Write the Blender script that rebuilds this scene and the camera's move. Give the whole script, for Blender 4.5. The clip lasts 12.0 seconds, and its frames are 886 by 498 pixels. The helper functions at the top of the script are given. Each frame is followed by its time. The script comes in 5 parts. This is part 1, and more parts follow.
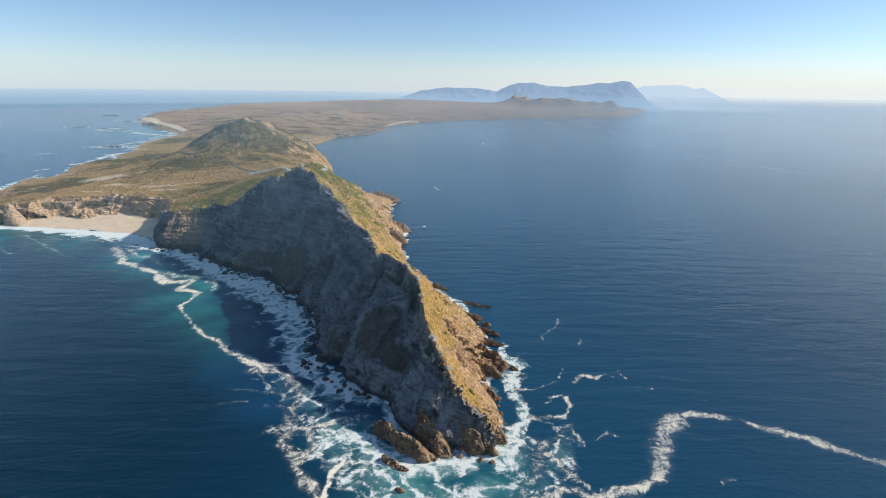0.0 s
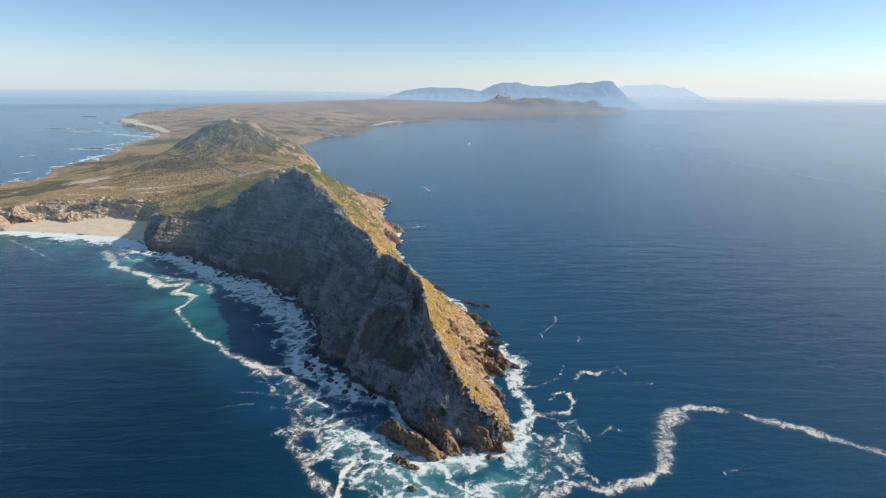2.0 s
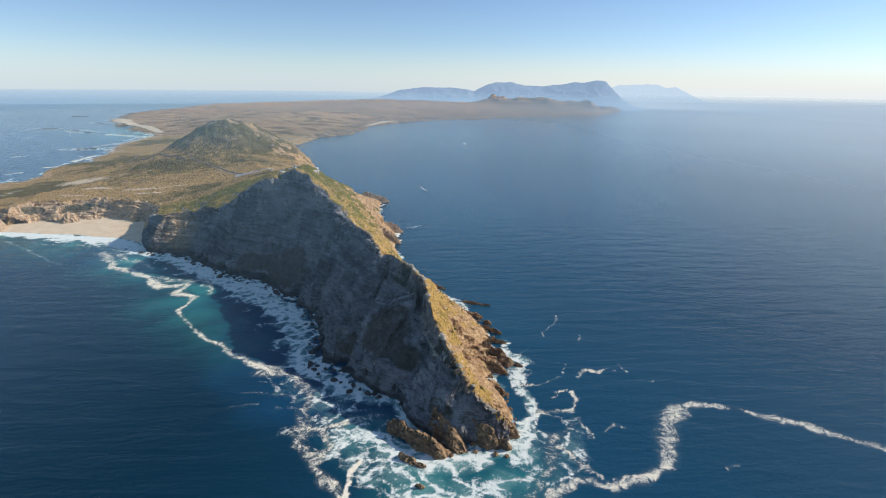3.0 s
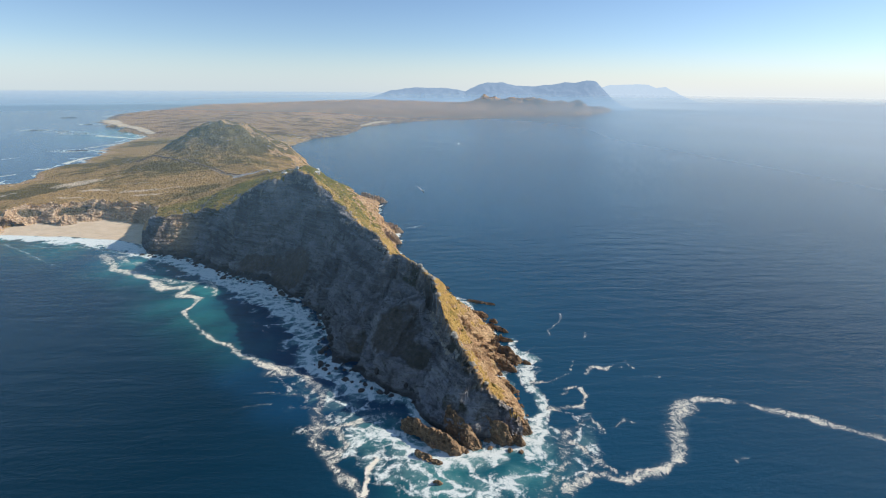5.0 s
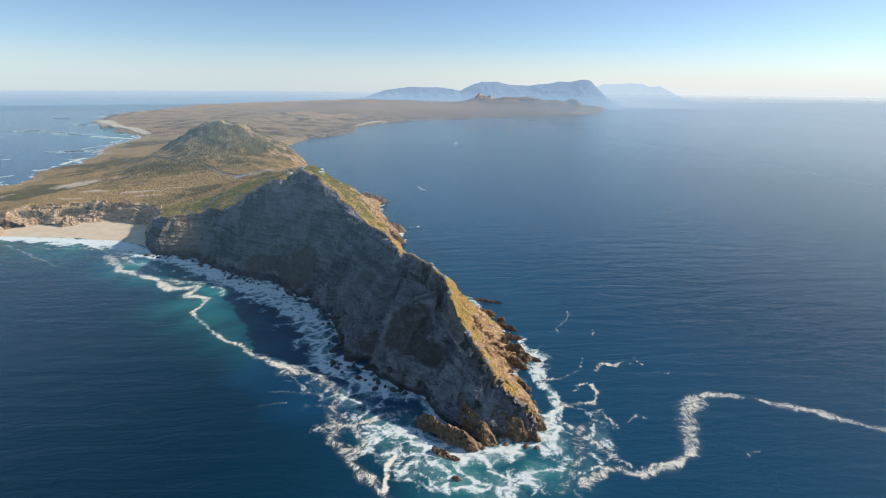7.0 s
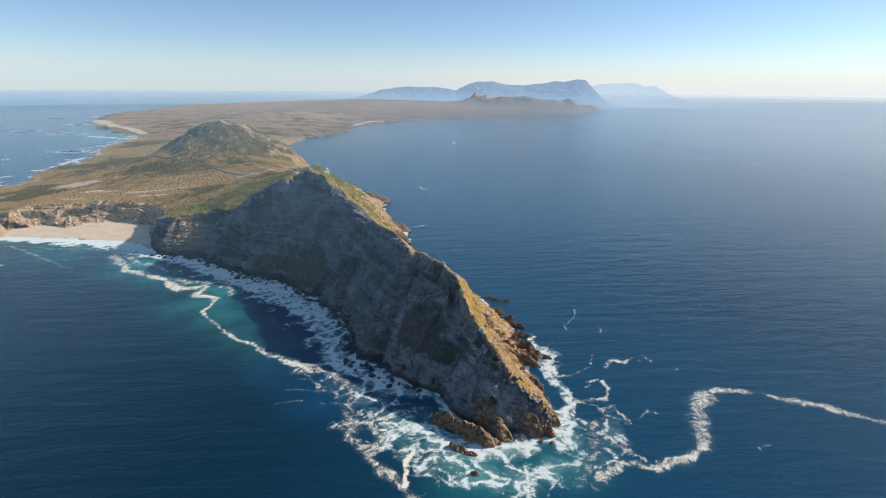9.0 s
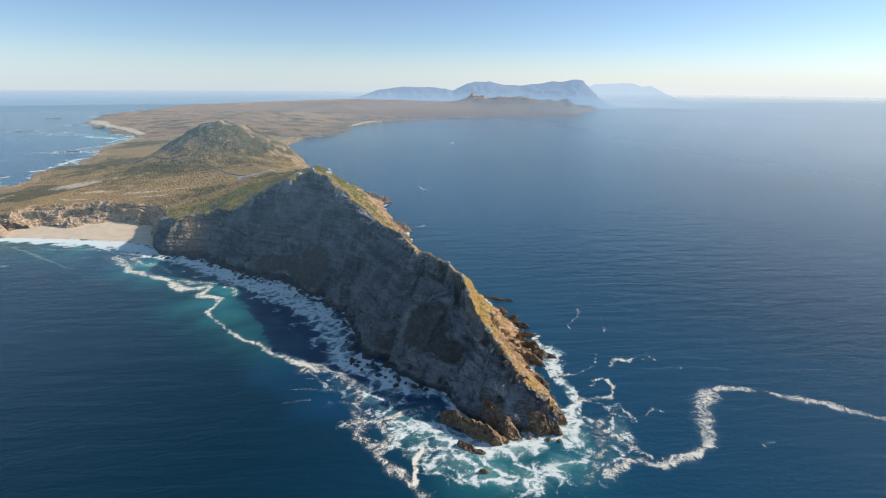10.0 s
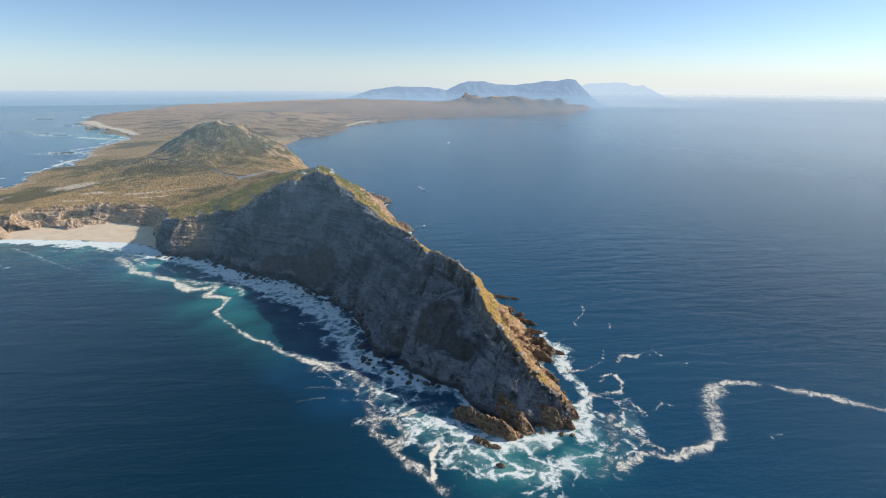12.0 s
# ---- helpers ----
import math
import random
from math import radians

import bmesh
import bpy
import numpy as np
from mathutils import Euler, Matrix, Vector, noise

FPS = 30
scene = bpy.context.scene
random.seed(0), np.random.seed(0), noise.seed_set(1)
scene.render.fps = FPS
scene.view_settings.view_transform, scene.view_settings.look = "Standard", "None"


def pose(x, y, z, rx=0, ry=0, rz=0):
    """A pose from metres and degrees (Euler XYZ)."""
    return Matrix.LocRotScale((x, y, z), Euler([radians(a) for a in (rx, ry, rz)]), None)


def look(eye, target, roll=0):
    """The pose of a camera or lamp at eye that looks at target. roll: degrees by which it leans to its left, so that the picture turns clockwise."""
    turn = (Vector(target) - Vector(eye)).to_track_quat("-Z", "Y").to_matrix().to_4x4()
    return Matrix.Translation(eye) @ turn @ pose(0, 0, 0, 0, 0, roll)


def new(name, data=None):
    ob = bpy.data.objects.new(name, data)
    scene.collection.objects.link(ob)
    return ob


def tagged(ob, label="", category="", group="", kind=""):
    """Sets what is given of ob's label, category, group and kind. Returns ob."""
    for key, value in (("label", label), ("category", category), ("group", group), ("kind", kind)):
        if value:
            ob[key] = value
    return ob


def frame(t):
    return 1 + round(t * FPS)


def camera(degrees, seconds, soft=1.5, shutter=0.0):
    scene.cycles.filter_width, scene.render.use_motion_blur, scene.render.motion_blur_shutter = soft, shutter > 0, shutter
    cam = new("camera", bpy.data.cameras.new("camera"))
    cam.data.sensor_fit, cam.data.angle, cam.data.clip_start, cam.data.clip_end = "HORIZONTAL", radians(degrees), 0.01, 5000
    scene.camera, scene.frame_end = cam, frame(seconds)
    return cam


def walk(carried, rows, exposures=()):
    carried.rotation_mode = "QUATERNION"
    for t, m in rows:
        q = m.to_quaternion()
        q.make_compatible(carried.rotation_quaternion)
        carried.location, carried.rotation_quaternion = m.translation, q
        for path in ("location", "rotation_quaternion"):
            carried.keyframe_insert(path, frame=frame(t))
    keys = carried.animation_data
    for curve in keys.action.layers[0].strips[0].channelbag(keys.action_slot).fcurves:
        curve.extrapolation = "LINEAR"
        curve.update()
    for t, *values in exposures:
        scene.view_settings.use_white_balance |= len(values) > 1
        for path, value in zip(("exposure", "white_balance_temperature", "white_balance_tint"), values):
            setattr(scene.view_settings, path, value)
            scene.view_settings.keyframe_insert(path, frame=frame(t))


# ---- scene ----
cam = camera(81.1, 12.0, soft=1.1)
PATH = [
    (0, (-5.95, 0.151, 168.343), (-5.918, 2.059, 167.743), 0.8),
    (0.5, (-8.558, -0.695, 168.573), (-8.511, 1.212, 167.974), 0.8),
    (1, (-11.38, -1.327, 168.846), (-11.318, 0.58, 168.247), 0.8),
    (1.5, (-14.281, -1.742, 169.343), (-14.202, 0.164, 168.742), 0.8),
    (2, (-16.895, -2.459, 169.544), (-16.803, -0.554, 168.944), 0.7),
    (2.5, (-19.676, -2.934, 169.696), (-19.572, -1.029, 169.095), 0.7),
    (3, (-22.629, -4.01, 170.101), (-22.513, -2.106, 169.5), 0.7),
    (5, (-33.952, -6.535, 170.648), (-33.802, -4.633, 170.048), 0.6),
    (5.5, (-36.373, -6.778, 170.932), (-36.218, -4.877, 170.33), 0.6),
    (6, (-38.884, -7.102, 171.016), (-38.725, -5.202, 170.414), 0.5),
    (6.5, (-41.847, -8.027, 171.227), (-41.68, -6.128, 170.625), 0.5),
    (7, (-44.64, -8.549, 171.169), (-44.469, -6.649, 170.567), 0.5),
    (9, (-55.625, -11.144, 171.743), (-55.435, -9.247, 171.14), 0.5),
    (9.5, (-58.324, -11.649, 171.949), (-58.13, -9.752, 171.345), 0.5),
    (10, (-61.386, -12.642, 172.329), (-61.184, -10.745, 171.726), 0.5),
    (10.5, (-64.079, -13.172, 172.468), (-63.872, -11.277, 171.863), 0.4),
    (11, (-66.986, -13.693, 172.832), (-66.773, -11.799, 172.227), 0.4),
    (11.5, (-69.787, -15.017, 172.733), (-69.567, -13.123, 172.13), 0.4),
    (12, (-72.591, -15.34, 172.88), (-72.363, -13.447, 172.276), 0.4),
]
walk(cam, [(t, look(eye, target, roll)) for t, eye, target, roll in PATH],
     exposures=[(0.0, 0.25, 5950, 10), (12.0, 0.25, 5950, 10)])

# ---- light ----
SUN_AZ, SUN_EL = 81.0, 33.0          # degrees: azimuth from +y towards +x, height
world = bpy.data.worlds.new("sky")
scene.world = world
world.use_nodes = True
wn = world.node_tree.nodes
sky = wn.new("ShaderNodeTexSky")
sky.sky_type = "NISHITA"
sky.sun_disc = False
sky.sun_elevation, sky.sun_rotation = radians(SUN_EL), radians(SUN_AZ)
sky.altitude, sky.air_density, sky.dust_density, sky.ozone_density = 200, 0.8, 0.2, 2.0
wn["Background"].inputs["Strength"].default_value = 0.10
world.node_tree.links.new(sky.outputs[0], wn["Background"].inputs[0])
lamp = bpy.data.lights.new("sun", "SUN")
lamp.energy, lamp.angle, lamp.color = 5.0, radians(0.53), (1.0, 0.885, 0.725)
sun = new("sun", lamp)
sun.matrix_world = look((900, 0, 600), (900 - math.sin(radians(SUN_AZ)) * math.cos(radians(SUN_EL)), -math.cos(radians(SUN_AZ)) * math.cos(radians(SUN_EL)), 600 - math.sin(radians(SUN_EL))))


# ---- noise and plan tools ----
def _hash(ix, iy, iz):
    h = (ix.astype(np.int64) * 374761393 + iy.astype(np.int64) * 668265263 + iz.astype(np.int64) * 2147483647) & 0xFFFFFFFF
    h = ((h ^ (h >> 13)) * 1274126177) & 0xFFFFFFFF
    return ((h ^ (h >> 16)) & 0xFFFF) / 65535.0


def value_noise(x, y, z=0.0):
    """Smooth noise from 0 to 1."""
    x, y, z = np.broadcast_arrays(np.asarray(x, float), np.asarray(y, float), np.asarray(z, float))
    fx, fy, fz = np.floor(x), np.floor(y), np.floor(z)
    u, v, w = x - fx, y - fy, z - fz
    u, v, w = (t * t * t * (t * (6 * t - 15) + 10) for t in (u, v, w))
    out = 0.0
    for a in (0, 1):
        for b in (0, 1):
            for c in (0, 1):
                out = out + _hash(fx + a, fy + b, fz + c) * (u if a else 1 - u) * (v if b else 1 - v) * (w if c else 1 - w)
    return out


def fbm(x, y, z=0.0, octaves=4, gain=0.5):
    """Layered noise from about -1 to 1."""
    total, amp, norm = 0.0, 1.0, 0.0
    for n in range(octaves):
        f = 2.03 ** n
        total = total + amp * (2 * value_noise(x * f + 17.3 * n, y * f - 9.1 * n, np.asarray(z) * f + 3.7 * n) - 1)
        norm += amp
        amp *= gain
    return total / norm


def ridged(x, y, z=0.0, octaves=4):
    """Noise with sharp crests, 0 to 1."""
    total, amp, norm = 0.0, 1.0, 0.0
    for n in range(octaves):
        f = 2.1 ** n
        total = total + amp * (1 - np.abs(2 * value_noise(x * f + 5.2 * n, y * f + 1.3 * n, np.asarray(z) * f) - 1)) ** 2
        norm += amp
        amp *= 0.5
    return total / norm


def smooth(a, b, x):
    t = np.clip((x - a) / (b - a), 0, 1)
    return t * t * (3 - 2 * t)


def nearest(x, y, line):
    """Distance to a polyline, the values beyond x, y that it carries there, and the side (left of its way: +1)."""
    line = np.asarray(line, float)
    best = np.full(x.shape, 1e18)
    vals = [np.zeros(x.shape) for _ in range(line.shape[1] - 2)]
    side = np.zeros(x.shape)
    for p, q in zip(line[:-1], line[1:]):
        dx, dy = q[0] - p[0], q[1] - p[1]
        t = np.clip(((x - p[0]) * dx + (y - p[1]) * dy) / (dx * dx + dy * dy), 0, 1)
        ex, ey = x - p[0] - t * dx, y - p[1] - t * dy
        d = ex * ex + ey * ey
        hit = d < best
        turn = (dx * (y - p[1]) - dy * (x - p[0])) / math.hypot(dx, dy)
        firm = (d < best - 1e-6) | ((d < best + 1e-6) & (np.abs(turn) > np.abs(side)))
        best = np.where(hit, d, best)
        side = np.where(firm, turn, side)
        for n in range(len(vals)):
            vals[n] = np.where(hit, p[n + 2] + t * (q[n + 2] - p[n + 2]), vals[n])
    return np.sqrt(best), vals, np.sign(side)


def inside(x, y, poly):
    poly = np.asarray(poly, float)
    out = np.zeros(x.shape, bool)
    for p, q in zip(poly, np.roll(poly, -1, 0)):
        if p[1] == q[1]:
            continue
        cross = (p[1] > y) != (q[1] > y)
        out ^= cross & (x < (q[0] - p[0]) * (y - p[1]) / (q[1] - p[1]) + p[0])
    return out


# ---- plan of the land ----
# coast: x, y, height of the edge above it, width of the cliff
COAST_EAST = [
    (2300, 5600, 20, 60), (2005, 4900, 20, 60), (1500, 3900, 20, 60), (1160, 3337, 14, 50), (987, 3236, 14, 50), (580, 3088, 16, 50), (232, 2855, 12, 50),
    (-77, 2530, 8, 50), (-204, 2291, 8, 40), (-232, 1903, 10, 30), (-332, 1781, 10, 30), (-361, 1533, 12, 30), (-270, 1230, 25, 40),
    (-190, 960, 30, 40), (-110, 802, 20, 30), (-70, 774, 8, 14), (-72, 674, 20, 20), (-44, 605, 12, 14), (-46, 562, 18, 20),
    (-34, 490, 8, 10), (-4, 419, 5, 8), (14, 380, 6, 8), (24, 354, 7, 8), (32, 327, 8, 8), (29, 310, 8, 8), (36, 288, 9, 8),
    (22, 269, 8, 9), (28, 257, 8, 9), (31, 231, 8, 7), (26, 219, 6, 6),
]
COAST_WEST = [
    (26, 219, 6, 6), (21, 208, 12, 60), (5, 212, 22, 60), (-8, 210, 28, 60), (-22, 226, 30, 80), (-31, 253, 33, 80), (-48, 262, 40, 90), (-65, 280, 56, 120),
    (-84, 294, 60, 120), (-86, 323, 64, 120), (-100, 368, 68, 120), (-122, 400, 74, 90), (-138, 417, 82, 90), (-160, 438, 93, 70), (-181, 451, 88, 52), (-200, 465, 76, 38), (-228, 490, 60, 40),
    (-255, 516, 44, 40), (-276, 523, 38, 34), (-300, 530, 35, 22), (-320, 562, 31, 16), (-338, 612, 25, 14), (-362, 636, 24, 30), (-402, 640, 24, 48),
    (-447, 643, 22, 52), (-490, 636, 22, 46), (-512, 626, 20, 18), (-560, 618, 20, 22), (-625, 690, 10, 20),
    (-685, 806, 4, 15), (-705, 888, 3, 15), (-740, 1050, 3, 15), (-765, 1261, 3, 20), (-850, 1570, 3, 20),
    (-880, 1830, 4, 40), (-1080, 2060, 4, 40), (-1390, 2500, 4, 40), (-1607, 3104, 6, 60), (-1682, 3623, 6, 60), (-1695, 5600, 6, 60),
]
SPINE = [
    (25, 215, 8), (17, 217, 16), (9, 222, 23), (3, 230, 29.5), (-2, 240, 34), (-8, 252, 38), (-12, 267, 43), (-14, 281, 48.5), (-16, 298, 55), (-23, 311, 60.5), (-33, 319, 63), (-43, 326, 65), (-57, 366, 66.5), (-69, 394, 67.5),
    (-85, 442, 69.5), (-97, 459, 75), (-112, 476, 84), (-124, 487, 90.5), (-133, 491, 94), (-150, 502, 88.5), (-146, 540, 85), (-138, 570, 84), (-160, 610, 78), (-205, 690, 60), (-237, 774, 51), (-330, 950, 40), (-395, 1080, 38), (-420, 1300, 26),
    (-560, 1600, 22), (-640, 2200, 35), (-500, 2800, 48), (-300, 3600, 55), (-200, 5600, 60),
]


def shaken(x, y):
    """Plan coordinates shaken by noise, so that shores and edges run unevenly."""
    bay = 15.0 * smooth(-325, -350, x) * smooth(780, 700, y)
    wx = 4.0 * fbm(x / 34, y / 34, 1.5, 3) + 1.8 * fbm(x / 7, y / 7, 4.5, 3) + bay * fbm(x / 38, y / 38, 61.5, 3)
    wy = 4.0 * fbm(x / 34, y / 34, 11.5, 3) + 1.8 * fbm(x / 7, y / 7, 14.5, 3) + bay * fbm(x / 38, y / 38, 71.5, 3)
    open_shore = 48.0 * smooth(700, 850, y) * smooth(-480, -620, x)
    wx = wx + open_shore * fbm(x / 60, y / 60, 101.0, 4)
    wy = wy + open_shore * fbm(x / 60, y / 60, 111.0, 4)
    wild = smooth(1500, 2200, y)
    return x + wx + wild * 45 * fbm(x / 220, y / 220, 81.0, 4), y + wy + wild * 45 * fbm(x / 220, y / 220, 91.0, 4)


_done = {}


def land(x, y):
    """The land at plan points, worked out once for each grid."""
    if _done.get("x") is not x:
        # look at every sixth point first, and work out in full only what lies on land or near it
        rough = np.pad(land_anew(x[::6, ::6], y[::6, ::6])[0] > -9.0, 1)
        rough = sum(np.roll(rough, (a, b), (0, 1)) for a in (-1, 0, 1) for b in (-1, 0, 1))[1:-1, 1:-1] > 0
        near = np.repeat(np.repeat(rough, 6, 0), 6, 1)[:x.shape[0], :x.shape[1]]
        fields = [np.full(x.shape, v) for v in (-11.0, 0.0, 0.0, 9.0)]
        for field, values in zip(fields, land_anew(x[near], y[near])):
            field[near] = values
        _done["x"], _done["land"] = x, fields
    return _done["land"]


def land_anew(x, y):
    """Height over the sea (below zero off the coast) and cover by plants, 0 bare rock to 1."""
    px, py = shaken(x, y)
    dc, (hc,), side = nearest(px, py, SPINE)
    de, (ee, we), _ = nearest(px, py, COAST_EAST)
    dw, (ew, ww), _ = nearest(px, py, COAST_WEST)
    east = side < 0
    dk, e, w = np.where(east, de, dw), np.where(east, ee, ew), np.where(east, we, ww)
    e = np.minimum(e, 0.98 * hc)
    reach = dk + dc + 1e-6
    wf = np.minimum(w / reach, np.where(east, 0.93, 0.985))
    u = dk / reach
    cove = smooth(-335, -355, x) * smooth(600, 640, y) * smooth(-560, -520, x)
    cliff = e * (u / wf) ** np.where(east, 0.8, 0.85 + 0.75 * cove + 0.9 * smooth(-110, -150, x) * smooth(-300, -255, x) * smooth(620, 580, y))
    climb = np.clip((u - wf) / (1 - wf), 0, 1)
    slope = e + (hc - e) * climb ** np.where(east, 1.1 - 0.48 * smooth(400, 500, y) + 0.5 * smooth(650, 760, y), np.where(y > 650, 1.4, 1.0))
    h = np.where(u < wf, cliff, slope)
    h = h + smooth(0.8, 1.0, u) * smooth(640, 560, y) * 2.6 * (ridged(x / 9, y / 9, 13.0, 3) - 0.5)
    coast = inside(px, py, [p[:2] for p in COAST_EAST] + [p[:2] for p in COAST_WEST[1:]])
    # the hill behind the saddle
    dx = x + 392
    r = np.hypot(dx / np.where(dx < 0, 122, 124), (y - 1090) / 120) * (1 + 0.16 * fbm(x / 55, y / 55, 19.0, 3))
    bulk = np.exp(-r ** 2.0)
    h = h + bulk * (64 + 12 * (ridged(x / 64, y / 64, 0.0, 4) - 0.35) + 4 * fbm(x / 14, y / 14, 5.0, 3))
    # the summit beside the cliff edge
    h = h + 5.0 * np.exp(-(((x + 131) / 13) ** 2 + ((y - 577) / 22) ** 2))
    # buttresses and gullies of the shaded cliff
    for gx, gy, hx, hy, cut in ((-96, 372, -82, 385, 9), (-68, 290, -45, 318, 7), (-122, 404, -103, 420, 9), (-205, 470, -198, 482, 6), (-160, 445, -155, 465, 6), (-240, 505, -232, 520, 5), (-30, 250, -20, 262, 5)):
        dg, _, _ = nearest(px, py, [(gx, gy), (hx, hy)])
        h = h - cut * smooth(8, 0, dg) * ~east
    # far rises and the steep coast on the bay
    wild = smooth(1600, 2300, y)
    h = h + wild * 13 * fbm(x / 420, y / 420, 2.0, 5)
    for cx, cy, rx, ry, top in ((640, 4120, 95, 190, 34), (600, 4150, 190, 200, 36), (800, 3900, 140, 260, 50), (960, 3800, 100, 260, 60), (1090, 3800, 60, 260, 48), (1200, 3720, 60, 220, 54)):
        h = h + top * np.exp(-(((x - cx) / rx) ** 2 + ((y - cy) / ry) ** 2)) * (0.45 + 1.0 * ridged(x / 170, y / 300, 6.0, 5)) * smooth(0, 90, dk)
    out = -0.6 - 0.35 * np.minimum(np.minimum(de, dw), 30)
    rough = np.clip(h, 0, 16) / 16 * smooth(2200, 1500, y)
    h = h + rough * (1.3 * fbm(x / 11, y / 11, 7.0, 4) + 1.6 * (ridged(x / 16, y / 16, 3.0, 4) - 0.45))
    bare = np.where(east, smooth(0.28, 0.58, u + 0.75 * fbm(x / 12, y / 9, 9.0, 4) + 0.15 * smooth(650, 900, y) + 0.12 * smooth(300, 420, y)), np.where(wf > 0.95, smooth(1.0, 1.012, u / wf), smooth(0.95, 1.02, u / wf + 0.05 * fbm(x / 9, y / 9, 9.0, 3))))
    bare = np.where(east & (y < 250), bare * 0.75, bare)
    bare = np.maximum(bare, 0.7 * cove * smooth(0.05, 0.4, fbm(x / 20, y / 20, 27.0, 4)) * smooth(1.0, 0.6, u / wf))
    bare = np.where(~east & (y > 680), bare * smooth(5, 34, dk + 12 * fbm(x / 30, y / 30, 17.0, 3)), bare)
    bare = np.clip(bare - 0.75 * bulk * smooth(0.05, 0.5, fbm(x / 40, y / 40, 15.0, 4) + 0.002 * dx), 0, 1)
    # Tan rock, with the ochre of sunlight put into the lit sides' colour
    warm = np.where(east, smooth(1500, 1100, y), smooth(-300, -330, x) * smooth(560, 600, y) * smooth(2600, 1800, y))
    return np.where(coast, np.maximum(h, 0.15), out), bare, warm, np.where(east | (y > 780), 9.0, u / wf)


def land_height(x, y):
    return land(x, y)[0]


def crag(X, Y, Z, veg, warm):
    """Pushes bare steep ground in and out: gullies down the face, layers along it, and broken blocks."""
    gy, gx = np.gradient(Z, Y[:, 0], X[0])
    flat = np.hypot(gx, gy) + 1e-6
    power = (1 - veg * np.where(warm > 0.5, 0.55, 0.85)) * smooth(0.4, 1.2, flat) * smooth(0.5, 5, Z)
    push = (5.0 + 5.0 * smooth(-170, -120, X)) * (ridged(X / 24, Y / 24, Z / 130, 4) - 0.5) * (1 - 0.5 * (warm > 0.5)) + 5.0 * (ridged(X / 55, Y / 55, Z / 200, 2) - 0.5) * (warm < 0.5)
    rib = 0.5 * X - 0.87 * Y
    push += (warm > 0.5) * smooth(660, 560, Y) * (6.0 * (ridged(rib / 17, Z / 90, 7.0, 3) - 0.5) + 3.4 * (ridged(X / 7, Y / 7, Z / 12, 3) - 0.5))
    push += 4.0 * (value_noise(X / 45, Y / 45, Z / 4.2 + 3 * fbm(X / 60, Y / 60, 2.0, 2)) - 0.5)
    push += 2.0 * fbm(X / 6, Y / 6, Z / 4, 3)
    cx, cy, cz = X / 4.2 + 0.7 * fbm(X / 9, Y / 9, Z / 9, 2), Y / 4.2 + 0.7 * fbm(X / 9, Y / 9, Z / 9 + 9, 2), Z / 2.6
    push += (1.0 + smooth(-170, -120, X)) * (_hash(np.floor(cx), np.floor(cy), np.floor(cz)) - 0.5)
    push += 0.9 * (_hash(np.floor(cx * 2.7), np.floor(cy * 2.7), np.floor(cz * 2.3)) - 0.5)
    return X - power * push * gx / flat, Y - power * push * gy / flat, Z + power * 0.25 * push


